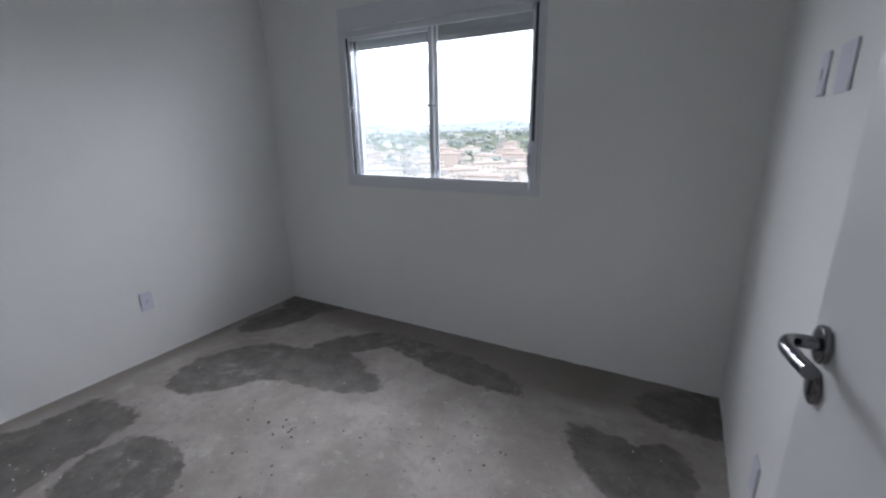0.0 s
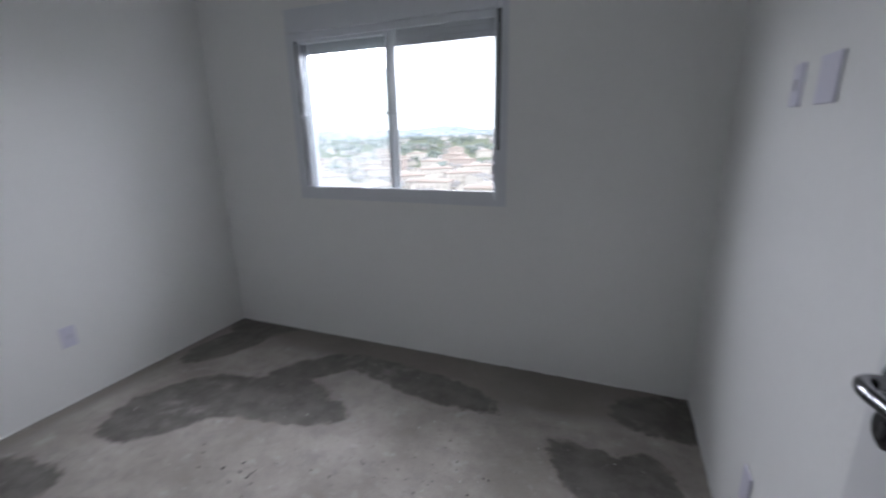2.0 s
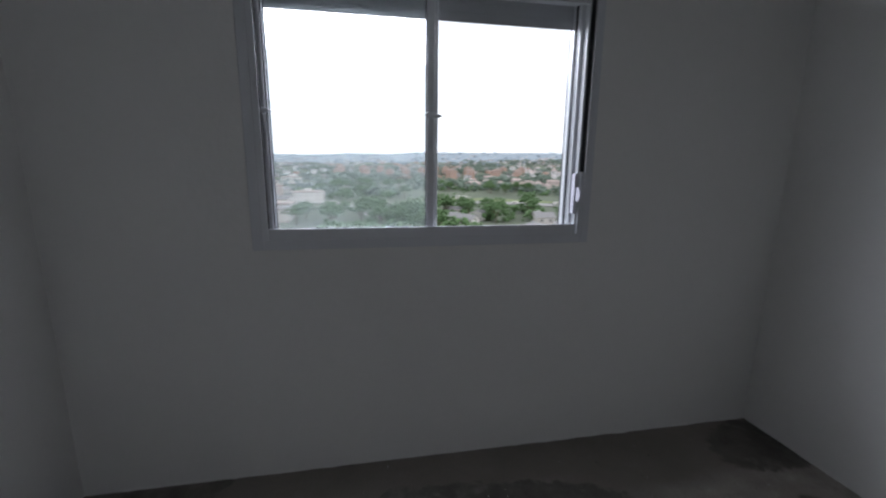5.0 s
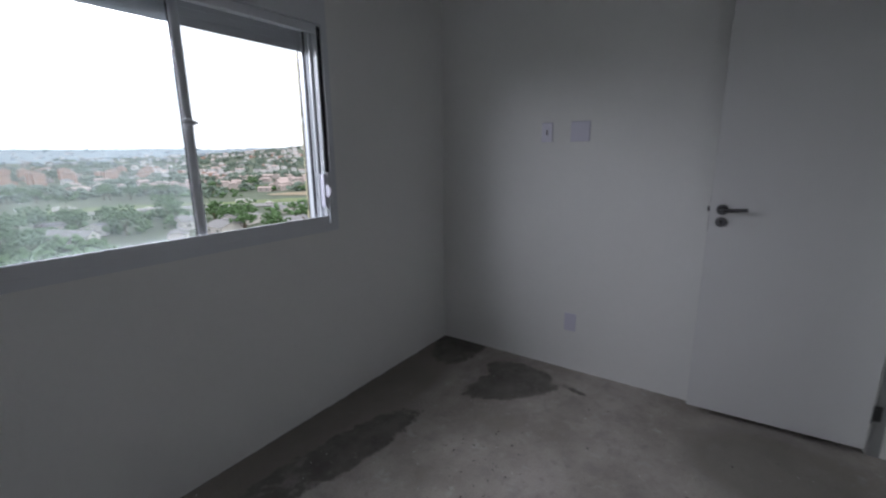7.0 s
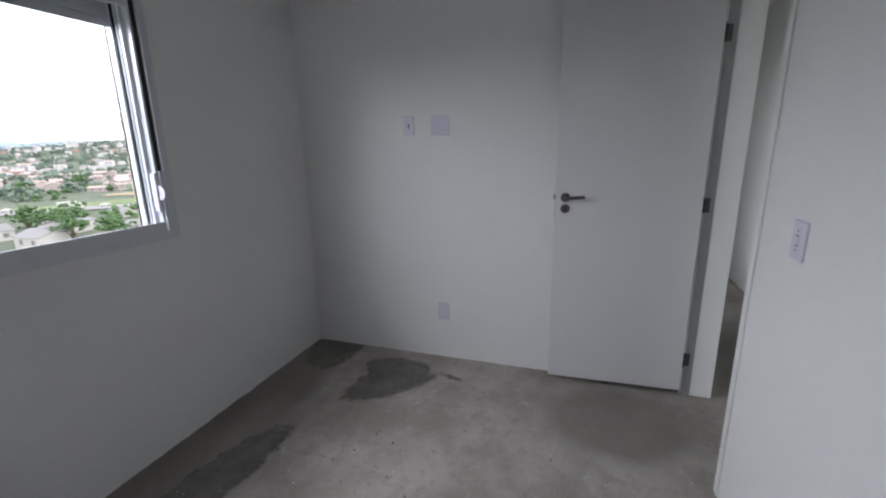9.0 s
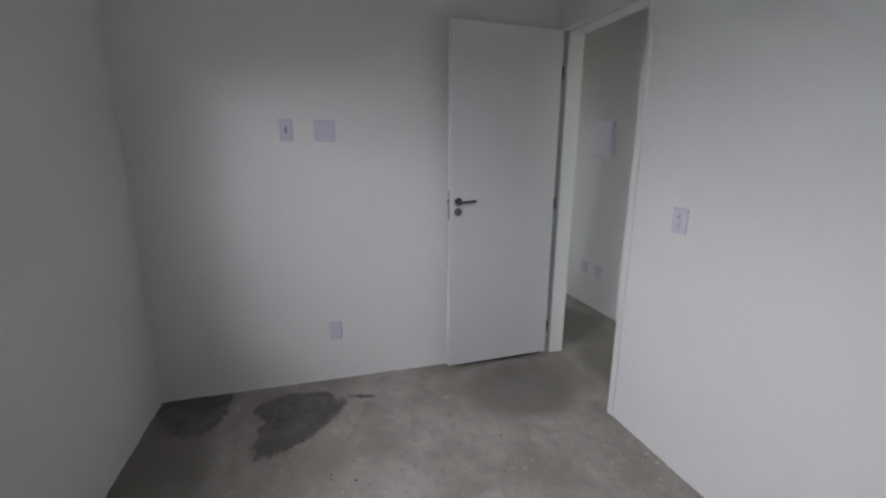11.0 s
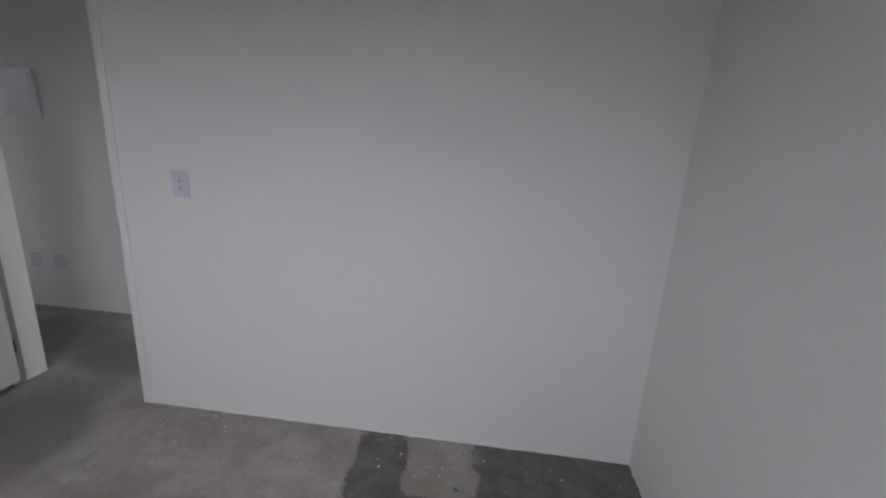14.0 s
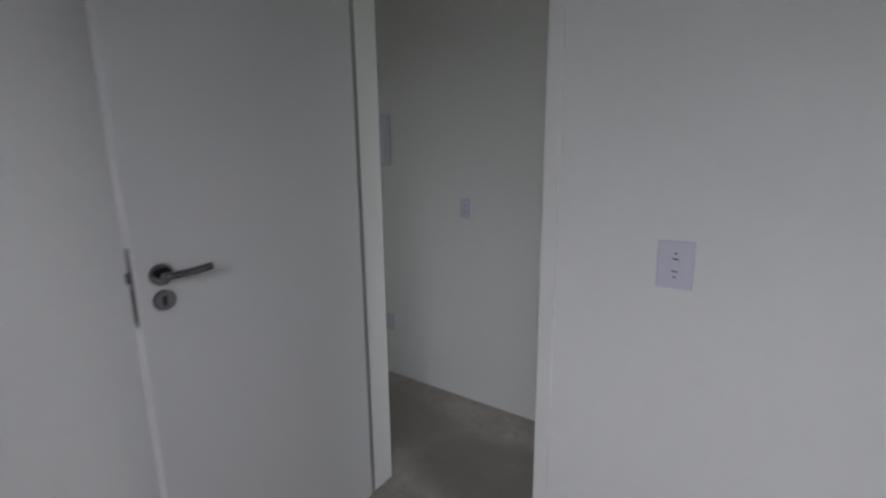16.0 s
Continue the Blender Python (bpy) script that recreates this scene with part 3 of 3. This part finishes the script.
def paint_spill(name, start, end, inward, seed):
    """A thin ragged line of dried wall paint on the floor along the foot of a wall."""
    rng = random.Random(seed)
    a, b, n = Vector(start), Vector(end), Vector(inward)
    steps = int((b - a).length / 0.012)
    bm = bmesh.new()
    prev = None
    for i in range(steps + 1):
        p = a.lerp(b, i / steps)
        w = 0.002 + 0.006 * max(0, noise.noise(p * 6)) + 0.010 * max(0, noise.noise(p * 21) - 0.15) + rng.uniform(0, 0.0015)
        row = [bm.verts.new(p + Vector((0, 0, 0.003))), bm.verts.new(p + n * w * 0.5 + Vector((0, 0, 0.002))), bm.verts.new(p + n * w)]
        if prev:
            bm.faces.new((prev[0], prev[1], row[1], row[0]))
            bm.faces.new((prev[1], prev[2], row[2], row[1]))
        prev = row
    return tagged(finish(name, bm, PAINT), "ragged line of dried white paint at the wall foot", "trim", kind="structure")


paint_spill("trim_south", (0, 0.0005, 0.0005), (DX0 - 0.046, 0.0005, 0.0005), (0, 1, 0), 1)
paint_spill("trim_west", (0.0005, 0, 0.0005), (0.0005, D, 0.0005), (1, 0, 0), 2)
paint_spill("trim_north", (0, D - 0.0005, 0.0005), (W, D - 0.0005, 0.0005), (0, -1, 0), 3)
paint_spill("trim_east", (W - 0.0005, 0.02, 0.0005), (W - 0.0005, D, 0.0005), (-1, 0, 0), 4)


def green_scrap():
    bm = bmesh.new()
    add_box(bm, 0.768, 0.790, 0.285, 0.296, 0.0, 0.004, 0.001)
    for v in bm.verts:
        v.co.z += 0.006 * max(0, (v.co.x - 0.780) / 0.01)
    return tagged(finish("plastic_scrap", bm, material("green_plastic", (0.02, 0.16, 0.09), 0.4, vary=0.1, scale=60), (0.779, 0.290, 0)),
                  "small green plastic scrap lying on the floor", "scrap")


green_scrap()

# ---- outdoors: ground to the horizon ----
GRASS = material("dry_green_grassland", (0.145, 0.165, 0.12), 0.95, vary=0.5, scale=0.03, bump_scale=0.6, fine=0.3, spec=0.1)
LEAVES = material("dark_green_leaves", (0.10, 0.165, 0.07), 0.8, vary=0.5, scale=0.05, bump_scale=0.5, fine=0.15, spec=0.2)
# far leaves get paler, bluer base colours that paint in the distance haze
LEAVES_FAR = material("haze_dulled_far_leaves", (0.165, 0.205, 0.165), 0.9, vary=0.45, scale=0.03, bump_scale=0.5, fine=0.12, spec=0.1)
LEAVES_HAZE_BLUE = material("haze_blue_distant_leaves", (0.29, 0.335, 0.37), 0.9, vary=0.3, scale=0.02, bump_scale=0.2, fine=0.2, spec=0.1)
LEAVES_HAZY = material("haze_grey_green_leaves", (0.24, 0.275, 0.26), 0.9, vary=0.25, scale=0.03, bump_scale=0.5, fine=0.12, spec=0.1)
BARK = material("grey_brown_bark", (0.12, 0.09, 0.06), 0.9, vary=0.3, scale=4)
ASPHALT = material("worn_road_surface", (0.24, 0.23, 0.22), 0.9, vary=0.15, scale=0.2)
WHITEWALL = material("whitewashed_block_wall", (0.60, 0.56, 0.53), 0.9, vary=0.12, scale=0.05, bump_scale=1.0, fine=0.1)
WHITEHOUSE = material("white_house_wall", (0.66, 0.63, 0.63), 0.9, vary=0.15, scale=0.05, bump_scale=1.0, fine=0.1)
CREAMWALL = material("cream_house_wall", (0.50, 0.42, 0.39), 0.9, vary=0.2, scale=0.05, bump_scale=1.0, fine=0.15)
BRICKWALL = material("orange_hollow_brick_wall", (0.45, 0.29, 0.23), 0.9, vary=0.2, scale=0.05, bump_scale=1.0, fine=0.2)
GREYWALL = material("grey_cement_wall", (0.36, 0.34, 0.33), 0.9, vary=0.2, scale=0.05, bump_scale=1.0, fine=0.2)
ROOFTILE = material("clay_tile_roof", (0.46, 0.36, 0.33), 0.9, vary=0.2, scale=0.1, bump_scale=2.0, fine=0.2)
ROOFGREY = material("fibre_cement_roof", (0.25, 0.24, 0.24), 0.9, vary=0.15, scale=0.1, bump_scale=2.0, fine=0.2)
ROOFDARK = material("weathered_clay_block_roof", (0.36, 0.30, 0.27), 0.9, vary=0.2, scale=0.1, bump_scale=2.0, fine=0.2)
ROOFORANGE = material("new_orange_tile_roof", (0.46, 0.22, 0.14), 0.9, vary=0.2, scale=0.1, bump_scale=2.0, fine=0.2)
BLOCKPANE = material("pale_block_window", (0.40, 0.37, 0.34), 0.5, vary=0.2, scale=0.2)
DARKPANE = material("dark_window_opening", (0.22, 0.21, 0.20), 0.3, vary=0.2, scale=0.2)


def smooth(a, b, v):
    k = min(1, max(0, (v - a) / (b - a)))
    return k * k * (3 - 2 * k)


def land(x, y):
    """Height of the ground: a valley floor that climbs into hills."""
    r = math.hypot(x, y)
    a = math.degrees(math.atan2(x, y))
    z = GROUND + (44 + 24 * smooth(-12, 12, a)) * smooth(650, 3000, r) - 40 * smooth(3000, 4400, r)
    z += 11 * math.exp(-((a + 14) / 17) ** 2) * math.exp(-((r - 950) / 280) ** 2)
    z += 26 * math.exp(-((a + 21) / 3.0) ** 2) * math.exp(-((r - 2900) / 500) ** 2)
    z += 40 * math.exp(-((a - 42) / 16) ** 2) * smooth(600, 1300, r) * (1 - smooth(1300, 1900, r))
    z += smooth(200, 800, r) * 7 * noise.noise(Vector((x / 260, y / 260, 0.3)))
    z += smooth(900, 2500, r) * 14 * noise.noise(Vector((x / 420, y / 420, 4.3)))
    return z


def polar(a, r):
    return r * math.sin(radians(a)), r * math.cos(radians(a))


def ground_sheet():
    bm = bmesh.new()
    n, rings = 180, [0] + [25 * (4600 / 25) ** (i / 54) for i in range(55)]
    rows = []
    for r in rings:
        if r == 0:
            rows.append([bm.verts.new((0, 0, GROUND))] * n)
        else:
            rows.append([bm.verts.new((*polar(i * 360 / n, r), land(*polar(i * 360 / n, r)))) for i in range(n)])
    for a, b in zip(rows, rows[1:]):
        for i in range(n):
            j = (i + 1) % n
            f = [a[i], b[i], b[j]] if a[i] is a[j] else [a[i], b[i], b[j], a[j]]
            bm.faces.new(f)
    return tagged(finish("ground", bm, GRASS, smooth=True), "green valley and hills reaching to the horizon", "ground", kind="structure")


ground_sheet()


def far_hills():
    """Forest cover of the far hills in a haze-tinted blue-green, a little over the ground sheet."""
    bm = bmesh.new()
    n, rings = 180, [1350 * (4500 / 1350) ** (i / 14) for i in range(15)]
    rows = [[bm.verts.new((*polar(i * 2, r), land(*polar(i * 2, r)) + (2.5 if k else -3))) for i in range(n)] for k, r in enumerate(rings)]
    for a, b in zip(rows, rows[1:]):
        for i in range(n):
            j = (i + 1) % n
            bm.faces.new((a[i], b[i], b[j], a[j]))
    return tagged(finish("backdrop", bm, LEAVES_HAZE_BLUE, smooth=True), "forest on the far hills, tinted blue-green for haze", "hills", kind="structure")


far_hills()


def road(name, a0, a1, r_of, width, mat):
    bm = bmesh.new()
    prev = None
    for i in range(61):
        a = a0 + (a1 - a0) * i / 60
        r = r_of(a)
        pair = [bm.verts.new((*polar(a, q), land(*polar(a, q)) + 0.5)) for q in (r - width / 2, r + width / 2)]
        if prev:
            bm.faces.new((prev[0], prev[1], pair[1], pair[0]))
        prev = pair
    tagged(finish(name, bm, mat), "pale grey highway across the valley", "road", kind="structure")


HIGHWAY = lambda a: 262 + 0.5 * (a - 10) + 14 * math.sin(a / 9)
road("road_highway", -40, 75, HIGHWAY, 16, ASPHALT)
road("road_far", -10, 70, lambda a: 430 + 2.2 * a, 12, ASPHALT)
MEADOW = material("fresh_green_meadow", (0.21, 0.25, 0.13), 0.95, vary=0.4, scale=0.05, bump_scale=0.6, fine=0.3, spec=0.1)
BARE = material("dry_tan_earth", (0.38, 0.31, 0.22), 0.95, vary=0.3, scale=0.05, bump_scale=0.6, fine=0.3, spec=0.1)


def field(name, a0, a1, r0, r1, mat, label):
    """An open patch of ground with a ragged outline, laid a little over the land."""
    bm = bmesh.new()
    prev = None
    for i in range(31):
        a = a0 + (a1 - a0) * i / 30
        k = math.sin(math.pi * i / 30) ** 0.5
        m, h = (r0 + r1) / 2, (r1 - r0) / 2 * k + 1
        h *= 1 + 0.35 * noise.noise(Vector((a * 0.6, r0, 0)))
        row = [bm.verts.new((*polar(a, m + h * q), land(*polar(a, m + h * q)) + 0.3)) for q in (-1, -0.5, 0, 0.5, 1)]
        if prev:
            for j in range(4):
                bm.faces.new((prev[j], prev[j + 1], row[j + 1], row[j]))
        prev = row
    tagged(finish(name, bm, mat), label, "field", kind="structure")


field("ground_meadow_near", 6, 26, 280, 308, MEADOW, "fresh green meadow above the highway")
field("ground_meadow_far", 26, 62, 276, 300, MEADOW, "green verge beside the highway")
field("ground_bare_earth", 33, 52, 318, 352, BARE, "dry tan earth above the highway")
field("ground_bare_earth_far", 8, 30, 470, 500, BARE, "strip of tan earth below the brick blocks")


def lumpy(rng, size, squash=0.8):
    """Vertices and faces of one small uneven leaf clump."""
    t = (1 + 5 ** 0.5) / 2
    vs = [(-1, t, 0), (1, t, 0), (-1, -t, 0), (1, -t, 0), (0, -1, t), (0, 1, t), (0, -1, -t), (0, 1, -t), (t, 0, -1), (t, 0, 1), (-t, 0, -1), (-t, 0, 1)]
    fs = [(0, 11, 5), (0, 5, 1), (0, 1, 7), (0, 7, 10), (0, 10, 11), (1, 5, 9), (5, 11, 4), (11, 10, 2), (10, 7, 6), (7, 1, 8),
          (3, 9, 4), (3, 4, 2), (3, 2, 6), (3, 6, 8), (3, 8, 9), (4, 9, 5), (2, 4, 11), (6, 2, 10), (8, 6, 7), (9, 8, 1)]
    q = Euler((rng.uniform(0, 6), rng.uniform(0, 6), rng.uniform(0, 6))).to_matrix()
    out = []
    for v in vs:
        w = (q @ Vector(v)).normalized() * size * rng.uniform(0.6, 1.25)
        out.append((w.x, w.y, w.z * squash))
    return out, fs


def tree_meshes(seed):
    """Trunk with limbs, and a crown of many uneven clumps, about 8 m tall."""
    rng = random.Random(seed)
    bm = bmesh.new()
    bmesh.ops.create_cone(bm, cap_ends=True, segments=7, radius1=0.28, radius2=0.14, depth=3.4, matrix=Matrix.Translation((0, 0, 1.6)))
    tips = []
    for k in range(5):
        a, lean = k * 72 + rng.uniform(-20, 20), rng.uniform(25, 50)
        m = Matrix.Translation((0, 0, 2.9)) @ pose(0, 0, 0, 0, lean, a) @ Matrix.Translation((0, 0, 1.2))
        bmesh.ops.create_cone(bm, cap_ends=False, segments=5, radius1=0.11, radius2=0.04, depth=2.4, matrix=m)
        tips.append(m @ Vector((0, 0, 1.2)))
    trunk = bpy.data.meshes.new("trunk")
    bm.to_mesh(trunk)
    bm.free()
    trunk.materials.append(BARK)
    verts, faces = [], []
    for _ in range(120):
        c = rng.choice(tips) if rng.random() < 0.7 else Vector((0, 0, 5.6))
        p = c + Vector((rng.gauss(0, 1.0), rng.gauss(0, 1.0), abs(rng.gauss(0.5, 0.9))))
        v, f = lumpy(rng, rng.uniform(0.25, 0.6))
        k = len(verts)
        verts += [(p.x + a, p.y + b, p.z + d) for a, b, d in v]
        faces += [tuple(i + k for i in q) for q in f]
    crown = bpy.data.meshes.new("crown")
    crown.from_pydata(verts, [], faces)
    crown.materials.append(LEAVES)
    return trunk, crown


def trees():
    rng = random.Random(11)
    kinds = []
    for s in range(4):
        e = new("tree")
        for name, me in zip(("trunk", "crown"), tree_meshes(s)):
            new(name, me).parent = e
        tagged(e, "leafy green tree beside the highway", "tree", "trees in the valley")
        kinds.append(e)
    spots = []
    while len(spots) < 120:
        a = rng.uniform(-9, 72)
        r = rng.choice((rng.uniform(150, 235), rng.uniform(290, 420)))
        x, y = polar(a, r)
        if (6 < a < 26 and 275 < r < 312) or (30 < a < 54 and 290 < r < 360):
            continue
        if noise.noise(Vector((x / 45, y / 45, 9))) < -0.12 or (a < -5 and r > 240):
            continue
        spots.append((x, y))
    for i, (x, y) in enumerate(spots):
        s = rng.uniform(1.1, 1.7)
        m = pose(x, y, land(x, y) - 1.6, 0, 0, rng.uniform(0, 360))
        if i < 4:
            kinds[i].matrix_basis = m
            kinds[i].scale = (s, s, s)
        else:
            copy_thing(kinds[i % 4], m)


trees()


def woods(name, count, picks, seed, mat=LEAVES_FAR, grow=1.0):
    rng = random.Random(seed)
    verts, faces = [], []
    made = 0
    while made < count:
        a, r = picks(rng)
        x, y = polar(a, r)
        if noise.noise(Vector((x / 90, y / 90, 2))) < -0.05 or (6 < a < 26 and 275 < r < 312) or (30 < a < 54 and 290 < r < 358):
            continue
        made += 1
        z, s = land(x, y), rng.uniform(0.7, 1.5) * grow
        for _ in range(11):
            v, f = lumpy(rng, rng.uniform(0.9, 2.0) * s, 0.9)
            px, py, pz = x + rng.gauss(0, 2.4) * s, y + rng.gauss(0, 2.4) * s, z + rng.uniform(0.8, 5.5) * s
            k = len(verts)
            verts += [(px + p, py + q, pz + t) for p, q, t in v]
            faces += [tuple(i + k for i in q) for q in f]
    me = bpy.data.meshes.new(name)
    me.from_pydata(verts, [], faces)
    me.materials.append(mat)
    tagged(new(name, me), "green woods on the slopes, far ones tinted with haze", "woods", kind="stuff")


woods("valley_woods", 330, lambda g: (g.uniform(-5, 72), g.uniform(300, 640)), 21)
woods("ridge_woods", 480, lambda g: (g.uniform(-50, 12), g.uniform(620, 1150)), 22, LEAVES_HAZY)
woods("far_woods", 1700, lambda g: (g.uniform(-60, 75), g.uniform(1150, 3200)), 23, LEAVES_HAZE_BLUE)
woods("valley_scrub", 380, lambda g: (g.uniform(-9, 72), g.choice((g.uniform(140, 240), g.uniform(300, 400)))), 25, LEAVES, 0.55)
woods("near_scrub", 260, lambda g: (g.uniform(-5, 74), g.uniform(120, 175)), 28, LEAVES, 0.5)
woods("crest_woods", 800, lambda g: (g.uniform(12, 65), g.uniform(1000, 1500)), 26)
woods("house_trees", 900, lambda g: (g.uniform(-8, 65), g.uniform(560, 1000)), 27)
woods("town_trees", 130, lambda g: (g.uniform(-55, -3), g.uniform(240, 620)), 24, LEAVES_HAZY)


def houses(name, count, picks, wall, roof, label, seed, tall=(3, 6.5)):
    rng = random.Random(seed)
    verts, faces, mats = [], [], []
    for _ in range(count):
        a, r = picks(rng)
        x, y = polar(a, r)
        z = land(x, y)
        w, d, h = rng.uniform(6, 13) / 2, rng.uniform(5, 9) / 2, rng.uniform(*tall)
        t = rng.uniform(0, 180)
        c, s = math.cos(radians(t)), math.sin(radians(t))
        rise = rng.uniform(0.8, 1.8)
        k = len(verts)
        pts = [(-w, -d, -3), (w, -d, -3), (w, d, -3), (-w, d, -3), (-w, -d, h), (w, -d, h), (w, d, h), (-w, d, h), (-w, 0, h + rise), (w, 0, h + rise)]
        pts += [(-w - .4, -d - .4, h - .1), (w + .4, -d - .4, h - .1), (w + .4, d + .4, h - .1), (-w - .4, d + .4, h - .1), (-w - .4, 0, h + rise + .1), (w + .4, 0, h + rise + .1)]
        fs = [(0, 1, 5, 4), (1, 2, 6, 9, 5), (2, 3, 7, 6), (3, 0, 4, 8, 7), (10, 11, 15, 14), (12, 13, 14, 15)]
        mt = [0, 0, 0, 0, 1, 1]
        for sx in (-0.5, 0.45):
            for side in (-1, 1):
                b = len(pts)
                pts += [(sx * w - .7, side * (d + .04), h - 2.2), (sx * w + .7, side * (d + .04), h - 2.2), (sx * w + .7, side * (d + .04), h - 0.9), (sx * w - .7, side * (d + .04), h - 0.9)]
                fs.append((b, b + 1, b + 2, b + 3))
                mt.append(2)
        verts += [(x + p * c - q * s, y + p * s + q * c, z + v) for p, q, v in pts]
        faces += [tuple(i + k for i in f) for f in fs]
        mats += mt
    me = bpy.data.meshes.new(name)
    me.from_pydata(verts, [], faces)
    for m in (wall, roof, DARKPANE):
        me.materials.append(m)
    me.polygons.foreach_set("material_index", mats)
    tagged(new(name, me), label, "houses", kind="stuff")


houses("hill_houses", 420, lambda g: (g.uniform(20, 75), g.uniform(600, 1500)), WHITEHOUSE, ROOFTILE, "cream houses with clay roofs on a hillside", 31)
houses("brick_houses", 130, lambda g: (g.uniform(-8, 60), g.uniform(560, 1300)), BRICKWALL, ROOFTILE, "bare orange brick houses", 32)
houses("white_houses", 620, lambda g: (g.uniform(-60, 75), g.uniform(600, 2000)), WHITEHOUSE, ROOFGREY, "small white houses spread over the hills", 33)
houses("grey_houses", 320, lambda g: (g.uniform(-60, 75), g.uniform(560, 1700)), GREYWALL, ROOFGREY, "grey cement houses with pale roofs", 34)
houses("town_houses", 160, lambda g: (g.uniform(-55, -9), g.uniform(170, 420)), WHITEWALL, ROOFGREY, "low white houses between the blocks", 35)
houses("valley_houses", 26, lambda g: (g.uniform(2, 40), g.uniform(165, 235)), WHITEWALL, ROOFGREY, "low pale houses among the valley trees", 37, (2, 4))
houses("slope_houses", 130, lambda g: (g.uniform(14, 70), g.uniform(365, 600)), CREAMWALL, ROOFTILE, "pale houses with clay roofs among trees", 38)
houses("near_houses", 14, lambda g: (g.uniform(26, 74), g.uniform(100, 135)), CREAMWALL, ROOFORANGE, "white houses with orange tiled roofs", 36)


def block_meshes(storeys, bays, wall):
    """A long block of flats: body with parapet, and recessed dark windows in rows on both long sides."""
    w, d, h = bays * 3.2, 10.0, storeys * 2.8 + 1.0
    bm = bmesh.new()
    add_box(bm, -w / 2, w / 2, -d / 2, d / 2, -4, h)
    add_box(bm, -w / 2 - 0.3, w / 2 + 0.3, -d / 2 - 0.3, d / 2 + 0.3, h, h + 0.5, mat=1)
    for v in bmesh.ops.create_cone(bm, cap_ends=True, segments=4, radius1=0.7071, radius2=0.25, depth=1,
                                   matrix=Matrix.Translation((0, 0, h + 0.9)) @ Matrix.Diagonal((w, d, 0.8, 1)) @ pose(0, 0, 0, 0, 0, 45))["verts"]:
        for f in v.link_faces:
            f.material_index = 1
    add_box(bm, -2.2, 2.2, -2, 2, h + 0.6, h + 2.2)
    body = bpy.data.meshes.new("body")
    bm.to_mesh(body)
    bm.free()
    body.materials.append(wall)
    body.materials.append(ROOFDARK)
    bm = bmesh.new()
    for i in range(bays):
        for s in range(storeys):
            x, z = -w / 2 + 3.2 * (i + 0.5), 1.3 + 2.8 * s
            for side in (-1, 1):
                add_box(bm, x - 0.75, x + 0.75, side * d / 2 - 0.05, side * d / 2 + 0.05, z, z + 1.2)
    panes = bpy.data.meshes.new("windows")
    bm.to_mesh(panes)
    bm.free()
    panes.materials.append(BLOCKPANE)
    return body, panes


def blocks(label, wall, storeys, bays, spots):
    first = None
    for a, r, turn in spots:
        x, y = polar(a, r)
        m = pose(x, y, land(x, y), 0, 0, turn)
        if first is None:
            first = new("apartment_block")
            for name, me in zip(("body", "windows"), block_meshes(storeys, bays, wall)):
                tagged(new(name, me), kind="stuff" if name == "windows" else "").parent = first
            tagged(first, label, "apartment block", label)
            first.matrix_basis = m
        else:
            copy_thing(first, m)


rng = random.Random(8)
blocks("low white block of flats with small windows", WHITEWALL, 2, 6,
       [(a + 3.1 * (k % 3) + rng.uniform(-1.6, 1.6), r + rng.uniform(-16, 16), -a + rng.uniform(-20, 20)) for k, r in enumerate((180, 225, 270, 325, 395, 470)) for a in range(-54, -12, 8)])
blocks("cream walk-up block of flats with dark windows", CREAMWALL, 3, 5,
       [(a + rng.uniform(-1, 1), r + rng.uniform(-25, 25), -a + rng.uniform(-30, 30)) for r in (300, 360, 500) for a in range(-47, -6, 9)])
blocks("orange walk-up block of flats with dark windows", BRICKWALL, 4, 3,
       [(a + rng.uniform(-1, 1), r + rng.uniform(-15, 15), -a + rng.uniform(-20, 20)) for r in (600, 650, 700) for a in range(-3, 24, 3)])
blocks("pale tower on the far ridge", WHITEWALL, 7, 5, [(-15, 1010, 10), (-13, 1030, 5), (-11, 1000, 0)])


def vehicles():
    rng = random.Random(6)
    bm = bmesh.new()
    add_box(bm, -2.1, 2.1, -0.85, 0.85, 0.35, 0.95, 0.12)
    add_box(bm, -1.2, 1.2, -0.75, 0.75, 0.9, 1.5, 0.2)
    car = new("car")
    finish("body", bm, WHITEWALL, parent=car)
    for x in (-1.35, 1.35):
        for y in (-0.8, 0.8):
            bm = bmesh.new()
            add_disc(bm, (x, y, 0.33), (0, 1, 0), 0.33, 0.2, 14)
            finish("wheel", bm, RUBBER, parent=car)
    tagged(car, "white car on the highway", "car", "cars on the highway")
    bm = bmesh.new()
    add_box(bm, -4.5, 2.6, -1.25, 1.25, 1.0, 3.9, 0.05)
    add_box(bm, 2.8, 4.6, -1.2, 1.2, 0.6, 3.0, 0.2)
    truck = new("truck")
    finish("body", bm, WHITEWALL, parent=truck)
    for x in (-3.6, -2.5, 3.4):
        for y in (-1.1, 1.1):
            bm = bmesh.new()
            add_disc(bm, (x, y, 0.5), (0, 1, 0), 0.5, 0.3, 14)
            finish("wheel", bm, RUBBER, parent=truck)
    tagged(truck, "white box truck on the highway", "truck", "trucks on the highway")
    for i in range(14):
        a = -4 + 4.2 * i + rng.uniform(-1, 1)
        r = HIGHWAY(a) + rng.choice((-5, -2, 3, 6))
        x, y = polar(a, r)
        m = pose(x, y, land(x, y) + 0.5, 0, 0, -a)
        src = truck if i % 4 == 0 else car
        if i < 2:
            src.matrix_basis = m
        else:
            copy_thing(src, m)


vehicles()
